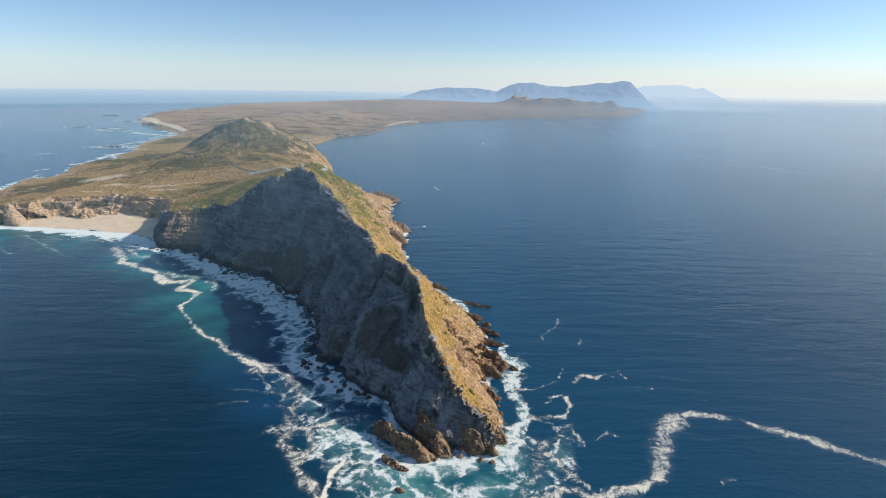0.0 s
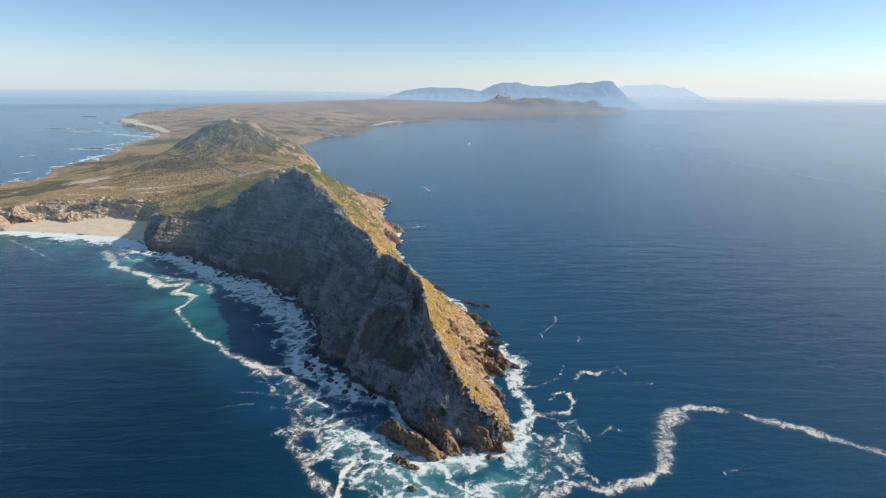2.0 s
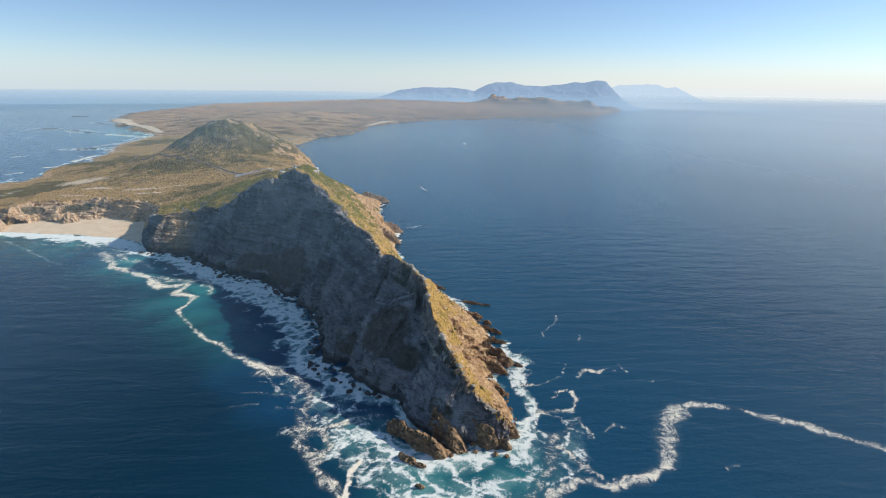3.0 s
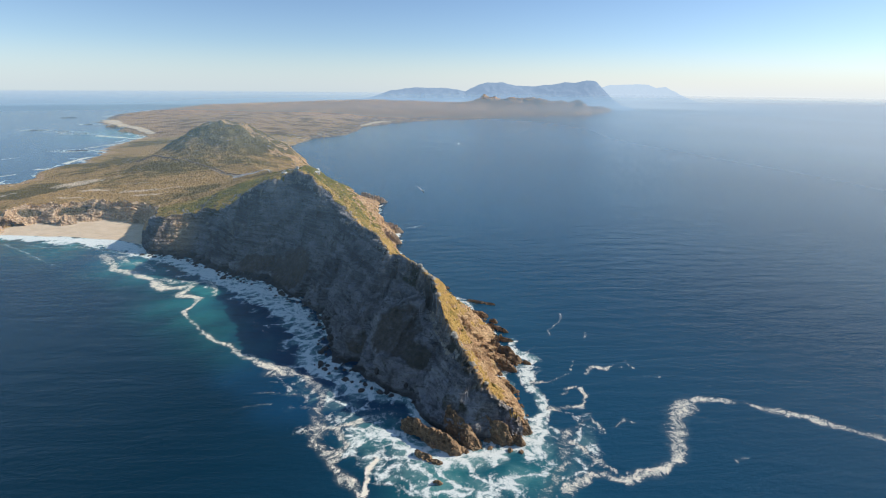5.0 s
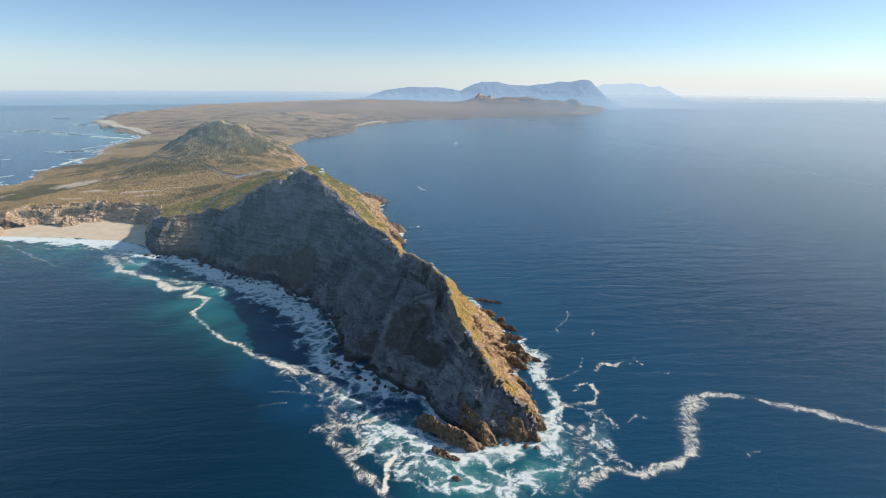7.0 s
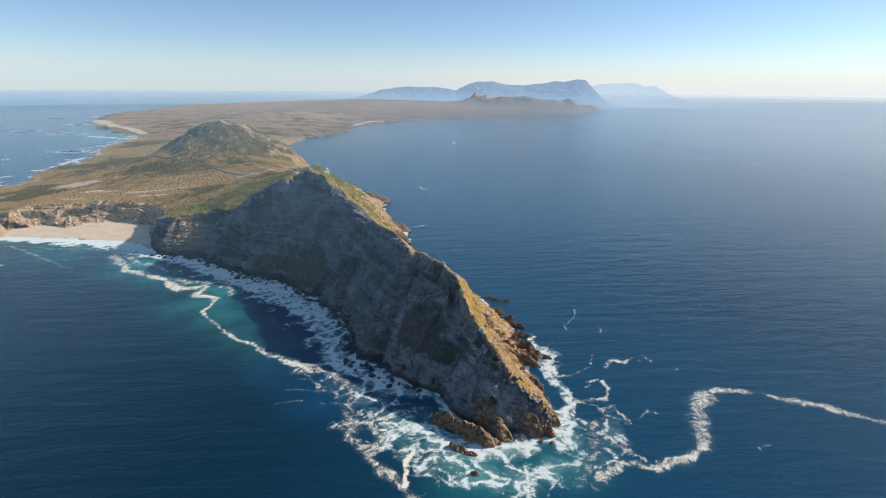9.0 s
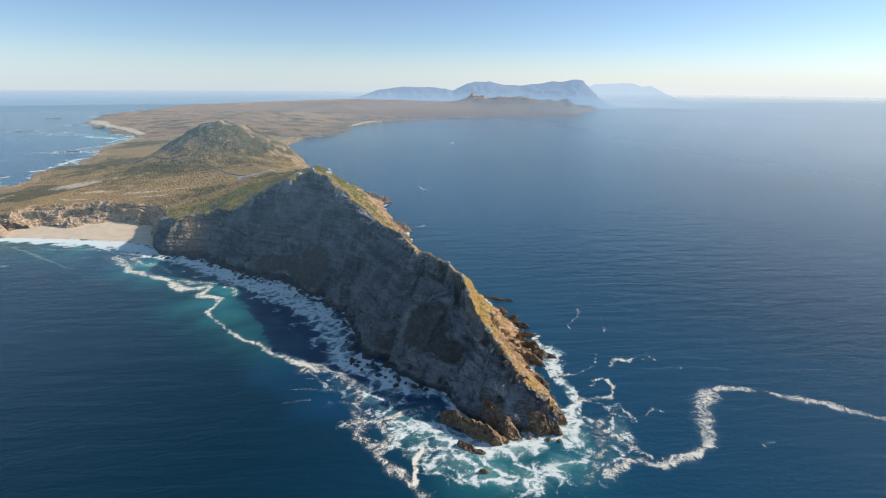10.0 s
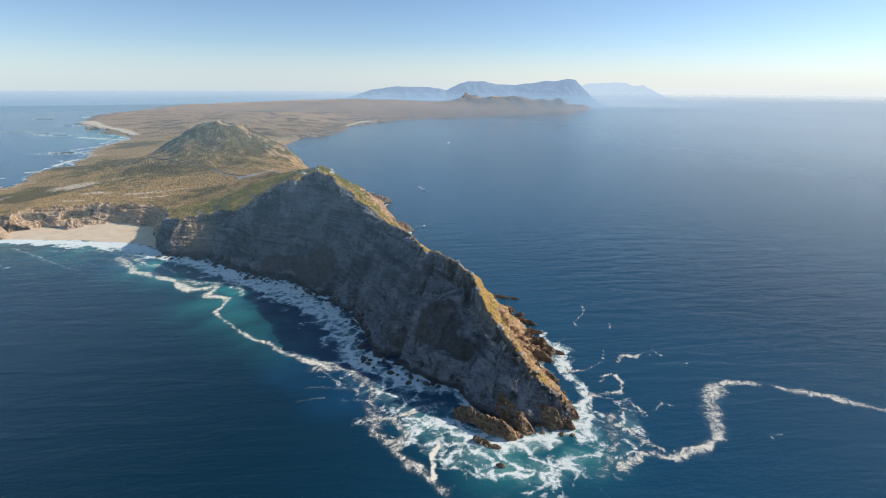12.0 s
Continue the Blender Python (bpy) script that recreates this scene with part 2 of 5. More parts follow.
# ---- materials ----
class Nodes:
    """A small writer of node materials."""

    def __init__(self, name):
        self.mat = bpy.data.materials.new(name)
        self.mat.use_nodes = True
        self.tree = self.mat.node_tree
        self.bsdf = self.tree.nodes["Principled BSDF"]

    def put(self, kind, **values):
        node = self.tree.nodes.new(kind)
        for key, value in values.items():
            if key == "operation":
                node.operation = value
            elif key == "data_type":
                node.data_type = value
            elif key == "blend_type":
                node.blend_type = value
            else:
                raise KeyError(key)
        return node

    def link(self, a, b):
        self.tree.links.new(a, b)

    def coords(self):
        return self.tree.nodes.new("ShaderNodeNewGeometry").outputs["Position"]

    def scaled(self, scale):
        m = self.tree.nodes.new("ShaderNodeMapping")
        m.inputs["Scale"].default_value = scale
        self.link(self.coords(), m.inputs["Vector"])
        return m.outputs[0]

    def noise(self, scale, detail=5.0, rough=0.55, vector=None, distortion=0.0):
        n = self.tree.nodes.new("ShaderNodeTexNoise")
        n.inputs["Scale"].default_value = scale
        n.inputs["Detail"].default_value = detail
        n.inputs["Roughness"].default_value = rough
        n.inputs["Distortion"].default_value = distortion
        self.link(vector or self.coords(), n.inputs["Vector"])
        return n.outputs["Fac"]

    def warped(self, scale, amount):
        n = self.tree.nodes.new("ShaderNodeTexNoise")
        n.inputs["Scale"].default_value = scale
        self.link(self.coords(), n.inputs["Vector"])
        m = self.tree.nodes.new("ShaderNodeVectorMath")
        m.operation = "MULTIPLY_ADD"
        self.link(n.outputs["Color"], m.inputs[0])
        m.inputs[1].default_value = (amount, amount, 0)
        self.link(self.coords(), m.inputs[2])
        return m.outputs[0]

    def voronoi(self, scale, vector=None, feature="F1"):
        n = self.tree.nodes.new("ShaderNodeTexVoronoi")
        n.feature = feature
        n.inputs["Scale"].default_value = scale
        self.link(vector or self.coords(), n.inputs["Vector"])
        return n.outputs["Distance"]

    def span(self, value, a, b, lo=0.0, hi=1.0):
        n = self.tree.nodes.new("ShaderNodeMapRange")
        n.interpolation_type = "SMOOTHSTEP"
        for key, v in zip(("From Min", "From Max", "To Min", "To Max"), (a, b, lo, hi)):
            n.inputs[key].default_value = v
        self.link(value, n.inputs["Value"])
        return n.outputs["Result"]

    def math(self, op, a, b=None):
        n = self.put("ShaderNodeMath", operation=op)
        for k, v in enumerate((a, b)):
            if v is None:
                continue
            if isinstance(v, (int, float)):
                n.inputs[k].default_value = v
            else:
                self.link(v, n.inputs[k])
        return n.outputs[0]

    def mix(self, fac, a, b):
        n = self.put("ShaderNodeMix", data_type="RGBA")
        for sock, v in ((n.inputs[0], fac), (n.inputs[6], a), (n.inputs[7], b)):
            if isinstance(v, (int, float)):
                sock.default_value = v
            elif isinstance(v, tuple):
                sock.default_value = (*v, 1.0)
            else:
                self.link(v, sock)
        return n.outputs[2]

    def attr(self, name):
        n = self.tree.nodes.new("ShaderNodeAttribute")
        n.attribute_name = name
        return n.outputs["Fac"]

    def bump(self, height, strength, distance, below=None):
        n = self.tree.nodes.new("ShaderNodeBump")
        n.inputs["Strength"].default_value = strength
        n.inputs["Distance"].default_value = distance
        self.link(height, n.inputs["Height"])
        if below is not None:
            self.link(below, n.inputs["Normal"])
        return n.outputs[0]

    def finish(self, color=None, rough=0.9, normal=None, specular=0.3):
        b = self.bsdf.inputs
        for sock, v in ((b["Base Color"], color), (b["Roughness"], rough), (b["Specular IOR Level"], specular)):
            if isinstance(v, (int, float)):
                sock.default_value = v
            elif isinstance(v, tuple):
                sock.default_value = (*v, 1.0)
            elif v is not None:
                self.link(v, sock)
        if normal is not None:
            self.link(normal, b["Normal"])
        return self.mat


def land_material(name, green, straw, rock_a, rock_b, grain=1.0):
    n = Nodes(name)
    veg, lush = n.attr("plants"), n.attr("lush")
    fine = n.noise(0.55 / grain, 8, 0.7)
    mid = n.noise(0.11 / grain, 6, 0.65)
    spots = n.voronoi(0.55 / grain)
    tone = n.math("ADD", n.math("MULTIPLY", n.math("SUBTRACT", mid, 0.5), 1.6), lush)
    plants = n.mix(n.span(tone, 0.25, 0.8), straw, green)
    plants = n.mix(n.span(fine, 0.45, 0.72, 0.0, 0.5), plants, tuple(0.6 * c for c in green))
    plants = n.mix(n.span(spots, 0.5, 0.1, 0.0, 0.25), plants, tuple(0.4 * c for c in green))
    layer = n.noise(1.0, 7, 0.65, n.scaled((0.03, 0.03, 0.42)))
    streak = n.noise(1.0, 6, 0.6, n.scaled((0.22, 0.22, 0.02)))
    bed = n.noise(1.0, 5, 0.6, n.scaled((0.035, 0.035, 1.1)), 0.6)
    rock = n.mix(n.span(layer, 0.38, 0.62), rock_a, rock_b)
    rock = n.mix(n.span(bed, 0.55, 0.66, 0.0, 0.6), rock, tuple(1.4 * c for c in rock_b))
    rock = n.mix(n.span(bed, 0.45, 0.36, 0.0, 0.6), rock, tuple(0.5 * c for c in rock_a))
    rock = n.mix(n.span(n.noise(0.02, 4, 0.55), 0.42, 0.62, 0.0, 0.5), rock, tuple(1.5 * c for c in rock_b))
    rock = n.mix(n.span(n.noise(1.0, 5, 0.6, n.scaled((0.07, 0.07, 0.035))), 0.50, 0.62, 0.0, 0.75), rock, tuple(0.50 * c for c in rock_a))
    rock = n.mix(n.span(n.noise(1.0, 6, 0.65, n.scaled((0.11, 0.11, 0.05))), 0.56, 0.70, 0.0, 0.65), rock, tuple(1.45 * c for c in rock_b))
    rock = n.mix(n.span(streak, 0.5, 0.7, 0.0, 0.6), rock, tuple(0.5 * c for c in rock_a))
    rock = n.mix(n.span(n.noise(0.045, 5, 0.6), 0.50, 0.68, 0.0, 0.6), rock, (0.21, 0.135, 0.085))
    moss = n.noise(1.0, 6, 0.62, n.scaled((0.050, 0.050, 0.030)), 0.5)
    rock = n.mix(n.math("MULTIPLY", n.span(moss, 0.52, 0.64, 0.0, 0.8), n.math("SUBTRACT", 1.0, n.attr("warm"))), rock, (0.052, 0.050, 0.030))
    rock = n.mix(n.span(n.noise(0.7, 9, 0.75), 0.54, 0.68, 0.0, 0.75), rock, tuple(0.40 * c for c in rock_a))
    rock = n.mix(n.span(n.math("MULTIPLY", n.noise(0.8, 6, 0.7), n.span(n.noise(0.06, 4, 0.5), 0.35, 0.7)), 0.40, 0.52, 0.0, 0.55), rock, (0.48, 0.45, 0.40))
    # The rock's own tan, brightened with the tone of sunlight
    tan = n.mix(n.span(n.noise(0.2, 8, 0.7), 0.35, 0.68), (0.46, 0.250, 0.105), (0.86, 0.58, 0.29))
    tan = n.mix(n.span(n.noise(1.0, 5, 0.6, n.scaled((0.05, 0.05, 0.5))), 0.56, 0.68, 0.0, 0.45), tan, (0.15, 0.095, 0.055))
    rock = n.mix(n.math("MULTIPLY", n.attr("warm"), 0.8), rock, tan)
    cover = n.math("ADD", veg, n.math("MULTIPLY", n.math("SUBTRACT", n.noise(0.3 / grain, 8, 0.7), 0.5), 1.5))
    color = n.mix(n.span(cover, 0.35, 0.6), rock, plants)
    bare = n.math("ADD", n.attr("sand"), n.math("MULTIPLY", n.math("SUBTRACT", n.noise(0.07, 9, 0.74), 0.5), 2.0))
    color = n.mix(n.span(bare, 0.36, 0.75, 0.0, 0.9), color, (0.84, 0.66, 0.45))
    grit = n.noise(1.7 / grain, 9, 0.8)
    color = n.mix(n.math("MULTIPLY", n.span(grit, 0.52, 0.66, 0.0, 0.30), n.span(veg, 0.0, 0.4, 0.45, 1.0)), color, n.mix(0.72, color, (0.02, 0.016, 0.010)))
    color = n.mix(n.span(grit, 0.44, 0.32, 0.0, 0.30), color, (0.58, 0.48, 0.34))
    b1 = n.bump(n.noise(0.45 / grain, 10, 0.78), 1.0, 2.0 * grain)
    b2 = n.bump(spots, 0.7, 1.2 * grain, b1)
    return n.finish(color, 0.95, b2, 0.1)


HEADLAND = land_material("headland_rock_and_scrub", (0.165, 0.155, 0.030), (0.58, 0.37, 0.115), (0.225, 0.208, 0.196), (0.42, 0.375, 0.335))
PLAIN = land_material("scrub_plain", (0.172, 0.130, 0.042), (0.53, 0.335, 0.130), (0.36, 0.26, 0.17), (0.54, 0.41, 0.28), 2.0)
FAR = land_material("far_scrub", (0.25, 0.160, 0.080), (0.62, 0.385, 0.20), (0.24, 0.17, 0.12), (0.50, 0.36, 0.24), 6.0)


def cliff_material():
    n = Nodes("bedded_cliff_rock")
    beds = n.attr("beds")
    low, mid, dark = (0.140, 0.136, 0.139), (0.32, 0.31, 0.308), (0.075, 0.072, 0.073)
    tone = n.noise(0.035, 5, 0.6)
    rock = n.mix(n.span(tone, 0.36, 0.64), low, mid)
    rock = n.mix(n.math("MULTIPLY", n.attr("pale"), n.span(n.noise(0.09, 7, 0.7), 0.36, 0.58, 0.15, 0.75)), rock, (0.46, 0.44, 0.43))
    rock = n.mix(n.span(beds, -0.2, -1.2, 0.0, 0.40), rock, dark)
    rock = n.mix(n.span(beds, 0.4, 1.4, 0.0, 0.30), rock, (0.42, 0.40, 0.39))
    thin = n.noise(1.0, 6, 0.65, n.scaled((0.05, 0.05, 0.95)), 0.5)
    rock = n.mix(n.span(thin, 0.46, 0.36, 0.0, 0.6), rock, dark)
    rock = n.mix(n.span(thin, 0.56, 0.68, 0.0, 0.55), rock, (0.42, 0.39, 0.365))
    streak = n.noise(1.0, 6, 0.62, n.scaled((0.26, 0.26, 0.022)))
    rock = n.mix(n.span(streak, 0.52, 0.68, 0.0, 0.6), rock, dark)
    rock = n.mix(n.span(n.noise(0.06, 6, 0.62, None, 0.4), 0.52, 0.66, 0.0, 0.40), rock, (0.10, 0.080, 0.066))
    rock = n.mix(n.span(n.noise(0.16, 8, 0.72), 0.55, 0.68, 0.0, 0.8), rock, (0.040, 0.040, 0.026))
    rock = n.mix(n.span(n.noise(1.1, 9, 0.75), 0.54, 0.70, 0.0, 0.7), rock, dark)
    chalk = n.math("MULTIPLY", n.noise(0.7, 7, 0.7), n.span(n.noise(0.05, 4, 0.5), 0.4, 0.7))
    rock = n.mix(n.span(chalk, 0.36, 0.50, 0.0, 0.55), rock, (0.46, 0.43, 0.40))
    tan = n.mix(n.span(n.noise(0.3, 7, 0.7), 0.35, 0.65), (0.44, 0.295, 0.165), (0.82, 0.61, 0.39))
    tan = n.mix(n.span(thin, 0.47, 0.36, 0.0, 0.6), tan, (0.15, 0.10, 0.065))
    rock = n.mix(n.math("MULTIPLY", n.attr("warm"), 0.9), rock, tan)
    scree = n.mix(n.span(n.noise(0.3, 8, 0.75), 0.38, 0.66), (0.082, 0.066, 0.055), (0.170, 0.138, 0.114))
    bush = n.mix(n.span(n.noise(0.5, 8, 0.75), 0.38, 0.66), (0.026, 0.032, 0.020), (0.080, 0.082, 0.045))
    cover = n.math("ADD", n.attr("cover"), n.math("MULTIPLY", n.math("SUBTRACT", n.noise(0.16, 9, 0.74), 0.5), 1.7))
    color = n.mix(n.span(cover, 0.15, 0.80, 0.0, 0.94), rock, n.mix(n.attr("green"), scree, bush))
    wet = n.tree.nodes.new("ShaderNodeSeparateXYZ")
    n.link(n.coords(), wet.inputs[0])
    splash = n.math("ADD", wet.outputs[2], n.math("MULTIPLY", n.noise(0.12, 5, 0.6), 7.0))
    color = n.mix(n.math("MULTIPLY", n.span(splash, 8.5, 5.0, 0.0, 0.75), n.math("SUBTRACT", 1.0, n.attr("warm"))), color, (0.040, 0.036, 0.034))
    b1 = n.bump(n.noise(0.6, 10, 0.75), 0.9, 1.2)
    return n.finish(color, 0.95, n.bump(thin, 0.6, 0.7, b1), 0.1)


CLIFF = cliff_material()


def sea_material():
    n = Nodes("sea_water")
    shoal, foam = n.attr("shoal"), n.attr("foam")
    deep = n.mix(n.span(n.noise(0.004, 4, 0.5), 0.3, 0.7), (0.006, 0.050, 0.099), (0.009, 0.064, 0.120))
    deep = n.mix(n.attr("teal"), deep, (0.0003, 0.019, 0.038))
    # Navy of the water in the cliff's shade, put into its colour
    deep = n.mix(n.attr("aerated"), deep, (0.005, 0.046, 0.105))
    water = n.mix(shoal, deep, (0.06, 0.33, 0.30))
    clump = n.noise(0.06, 4, 0.6, None, 0.8)
    lace = n.noise(0.26, 10, 0.74, n.warped(0.07, 16.0))
    stale = n.attr("stale")
    fresh = n.math("SUBTRACT", 1.0, stale)
    veins = n.span(n.voronoi(0.16, n.warped(0.09, 13.0), "DISTANCE_TO_EDGE"), 0.0, 0.26, 1.0, 0.0)
    strings = n.span(n.voronoi(0.075, n.warped(0.05, 22.0), "DISTANCE_TO_EDGE"), 0.0, 0.20, 1.0, 0.0)
    body = n.math("ADD", n.math("MULTIPLY", n.math("SUBTRACT", clump, 0.5), n.math("ADD", 0.35, n.math("MULTIPLY", fresh, 0.5))), n.math("MULTIPLY", n.math("SUBTRACT", lace, 0.5), 2.0))
    body = n.math("ADD", body, n.math("MULTIPLY", fresh, n.math("ADD", n.math("MULTIPLY", n.math("SUBTRACT", veins, 0.3), 0.22), n.math("MULTIPLY", n.math("SUBTRACT", strings, 0.25), 0.40))))
    body = n.math("ADD", body, n.math("MULTIPLY", n.math("SUBTRACT", n.noise(1.2, 8, 0.78, n.warped(0.5, 1.6)), 0.5), 1.5))
    edge = n.math("SUBTRACT", n.math("ADD", foam, body), 0.53)
    white = n.math("MULTIPLY", n.span(edge, -0.06, 0.40), n.span(foam, 0.04, 0.36))
    froth = n.mix(n.span(n.noise(0.5, 9, 0.75), 0.35, 0.7, 0.0, 0.32), n.mix(stale, (0.84, 0.86, 0.80), (0.92, 0.83, 0.66)), (0.50, 0.60, 0.56))
    milk = n.math("MULTIPLY", n.span(n.math("ADD", foam, n.math("MULTIPLY", n.math("SUBTRACT", clump, 0.5), 1.0)), 0.18, 0.90, 0.0, 0.78), fresh)
    water = n.mix(milk, water, (0.24, 0.42, 0.385))
    water = n.mix(n.math("MULTIPLY", stale, n.span(foam, 0.05, 0.6, 0.0, 0.07)), water, (0.40, 0.42, 0.36))
    color = n.mix(white, water, froth)
    swell = n.noise(1.0, 4, 0.55, n.scaled((0.020, 0.075, 0.03)), 0.4)
    wind = n.noise(1.0, 6, 0.62, n.scaled((0.20, 0.42, 0.1)), 0.3)
    chop = n.noise(0.55, 8, 0.7)
    b1 = n.bump(swell, 0.34, 3.0)
    b1 = n.bump(wind, 0.50, 0.6, b1)
    b2 = n.bump(chop, 0.30, 0.5, b1)
    rough = n.span(white, 0, 1, 0.12, 0.9)
    n.bsdf.inputs["IOR"].default_value = 1.33
    return n.finish(color, rough, b2, 0.5)


SEA = sea_material()


def sand_material():
    n = Nodes("beach_sand")
    c = n.mix(n.span(n.noise(0.08, 6, 0.6), 0.3, 0.7), (0.66, 0.50, 0.33), (0.78, 0.62, 0.43))
    return n.finish(c, 0.95, n.bump(n.noise(0.6, 6, 0.6), 0.4, 0.4), 0.2)


SAND = sand_material()


# ---- meshes ----
def grid_object(name, xs, ys, height, material, keep=None, attrs=None, shape=None):
    """A sheet over a plan grid, with the height given at each crossing; faces fully outside keep are left out."""
    X, Y = np.meshgrid(xs, ys)
    Z = height(X, Y)
    values = attrs(X, Y) if attrs else {}
    nx, ny = len(xs), len(ys)
    idx = np.arange(nx * ny).reshape(ny, nx)
    quads = np.stack([idx[:-1, :-1], idx[:-1, 1:], idx[1:, 1:], idx[1:, :-1]], -1).reshape(-1, 4)
    if keep is not None:
        k = keep(X, Y, Z).ravel()
        quads = quads[k[quads].any(1)]
    used = np.unique(quads)
    remap = np.full(nx * ny, -1)
    remap[used] = np.arange(len(used))
    if shape:
        X, Y, Z = shape(X, Y, Z, values)
    co = np.stack([X, Y, Z], -1).reshape(-1, 3)[used]
    quads = remap[quads]
    me = bpy.data.meshes.new(name)
    me.vertices.add(len(co))
    me.vertices.foreach_set("co", co.ravel())
    me.loops.add(quads.size)
    me.loops.foreach_set("vertex_index", quads.ravel().astype(np.int32))
    me.polygons.add(len(quads))
    me.polygons.foreach_set("loop_start", np.arange(0, quads.size, 4, dtype=np.int32))
    me.polygons.foreach_set("use_smooth", np.ones(len(quads), bool))
    for key, values in values.items():
        a = me.attributes.new(key, "FLOAT", "POINT")
        a.data.foreach_set("value", values.ravel()[used].astype(np.float32))
    me.update()
    me.materials.append(material)
    return new(name, me)


def above(X, Y, Z):
    return Z > -3.0


def land_values(X, Y):
    _, veg, warm, _ = land(X, Y)
    lush = 0.30 + 0.34 * fbm(X / 45, Y / 45, 33.0, 4) + fbm(X / 150, Y / 80, 35.0, 4) * smooth(620, 700, Y) * (0.75 - 0.5 * smooth(1500, 2000, Y))
    lush = lush + 0.45 * np.exp(-(((X + 215) / 75) ** 2 + ((Y - 600) / 55) ** 2)) + 0.18 * smooth(300, 420, Y) * smooth(640, 560, Y)
    lush = lush - 0.25 * smooth(300, 240, Y)
    lush = lush + 0.35 * np.exp(-(((X + 620) / 60) ** 2 + ((Y - 780) / 70) ** 2)) + 0.66 * np.exp(-(((X + 402) / 130) ** 2 + ((Y - 1060) / 120) ** 2)) + 0.12 * smooth(640, 700, Y)
    sand = np.zeros(X.shape)
    for cx, cy, rx, ry, k in ((-570, 884, 46, 26, 1.0), (-530, 842, 34, 16, 0.8), (-505, 905, 30, 9, 0.6), (-470, 752, 42, 8, 0.7), (-405, 738, 46, 9, 0.75), (-352, 742, 24, 7, 0.7), (-440, 790, 50, 8, 0.55), (-335, 790, 16, 5, 0.6), (-640, 800, 20, 60, 0.5), (-690, 900, 14, 90, 0.5), (-480, 712, 30, 5, 0.8), (-380, 714, 34, 5, 0.8)):
        sand = np.maximum(sand, k * np.exp(-(((X - cx) / rx) ** 2 + ((Y - cy) / ry) ** 2)))
    return {"plants": veg, "lush": lush, "warm": warm, "sand": sand}


def craggy(X, Y, Z, values):
    X, Y, Z = crag(X, Y, Z, values["plants"], values["warm"])
    # nothing grows on faces too steep, nor on those turned to the cliff side of the ridge
    a = np.stack([np.gradient(v, axis=1) for v in (X, Y, Z)], -1)
    b = np.stack([np.gradient(v, axis=0) for v in (X, Y, Z)], -1)
    n = np.cross(a, b)
    n /= np.linalg.norm(n, axis=-1, keepdims=True) + 1e-9
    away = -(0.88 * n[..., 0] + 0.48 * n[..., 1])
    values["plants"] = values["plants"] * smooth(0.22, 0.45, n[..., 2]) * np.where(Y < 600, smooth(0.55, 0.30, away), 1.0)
    return X, Y, Z


headland = grid_object("headland", np.r_[np.arange(-345, -110, 0.8), np.arange(-110, 56, 0.5)], np.r_[np.arange(198, 340, 0.5), np.arange(340, 440, 0.65), np.arange(440, 640, 0.9)], land_height, HEADLAND, lambda X, Y, Z: (Z > -3.0) & ((land(X, Y)[3] > 0.93) | (X < -322)), land_values, craggy)
tagged(headland, "rocky headland ridge with grey cliffs and ochre scrub", "headland", kind="structure")
# ---- the shaded cliff ----
# plan of the face, foot to top edge
CLIFF_PLAN = [(27, 217, 25, 218), (21, 205, 18, 219), (5, 208, 10, 225), (-9, 206, 5, 233), (-25, 223, 0, 243), (-35, 250, -7, 262), (-51, 258, -9, 272), (-69, 277, -11, 287),
              (-88, 292, -19, 312), (-91, 323, -38, 330), (-105, 369, -55, 374), (-114, 386, -66, 400), (-126, 400, -81, 443), (-142, 414, -96, 466), (-157, 429, -111, 483), (-170, 438, -131, 497),
              (-184, 447, -150, 509), (-203, 460, -168, 501), (-231, 485, -199, 529), (-258, 511, -238, 562), (-278, 518, -261, 564), (-304, 525, -289, 559), (-325, 560, -299, 574), (-343, 612, -316, 618)]
# smooth scrub and scree on the face: centre, reach, darkness, greenness
CLIFF_COVER = [((-128, 440, 14), (48, 24, 17), 0.85, 0.15), ((-180, 462, 10), (26, 16, 10), 0.8, 0.1), ((-25, 300, 54), (19, 15, 8), 1.0, 0.9), ((-40, 284, 26), (19, 18, 16), 0.75, 0.2), ((-22, 268, 16), (14, 12, 9), 0.8, 0.45),
               ((-9, 226, 12), (9, 9, 5), 0.6, 0.8), ((6, 220, 10), (6, 5, 4), 0.45, 0.7), ((-62, 300, 12), (10, 10, 8), 0.7, 0.3), ((-95, 400, 52), (8, 10, 12), 0.6, 0.4), ((-120, 478, 60), (7, 7, 12), 0.5, 0.3)]


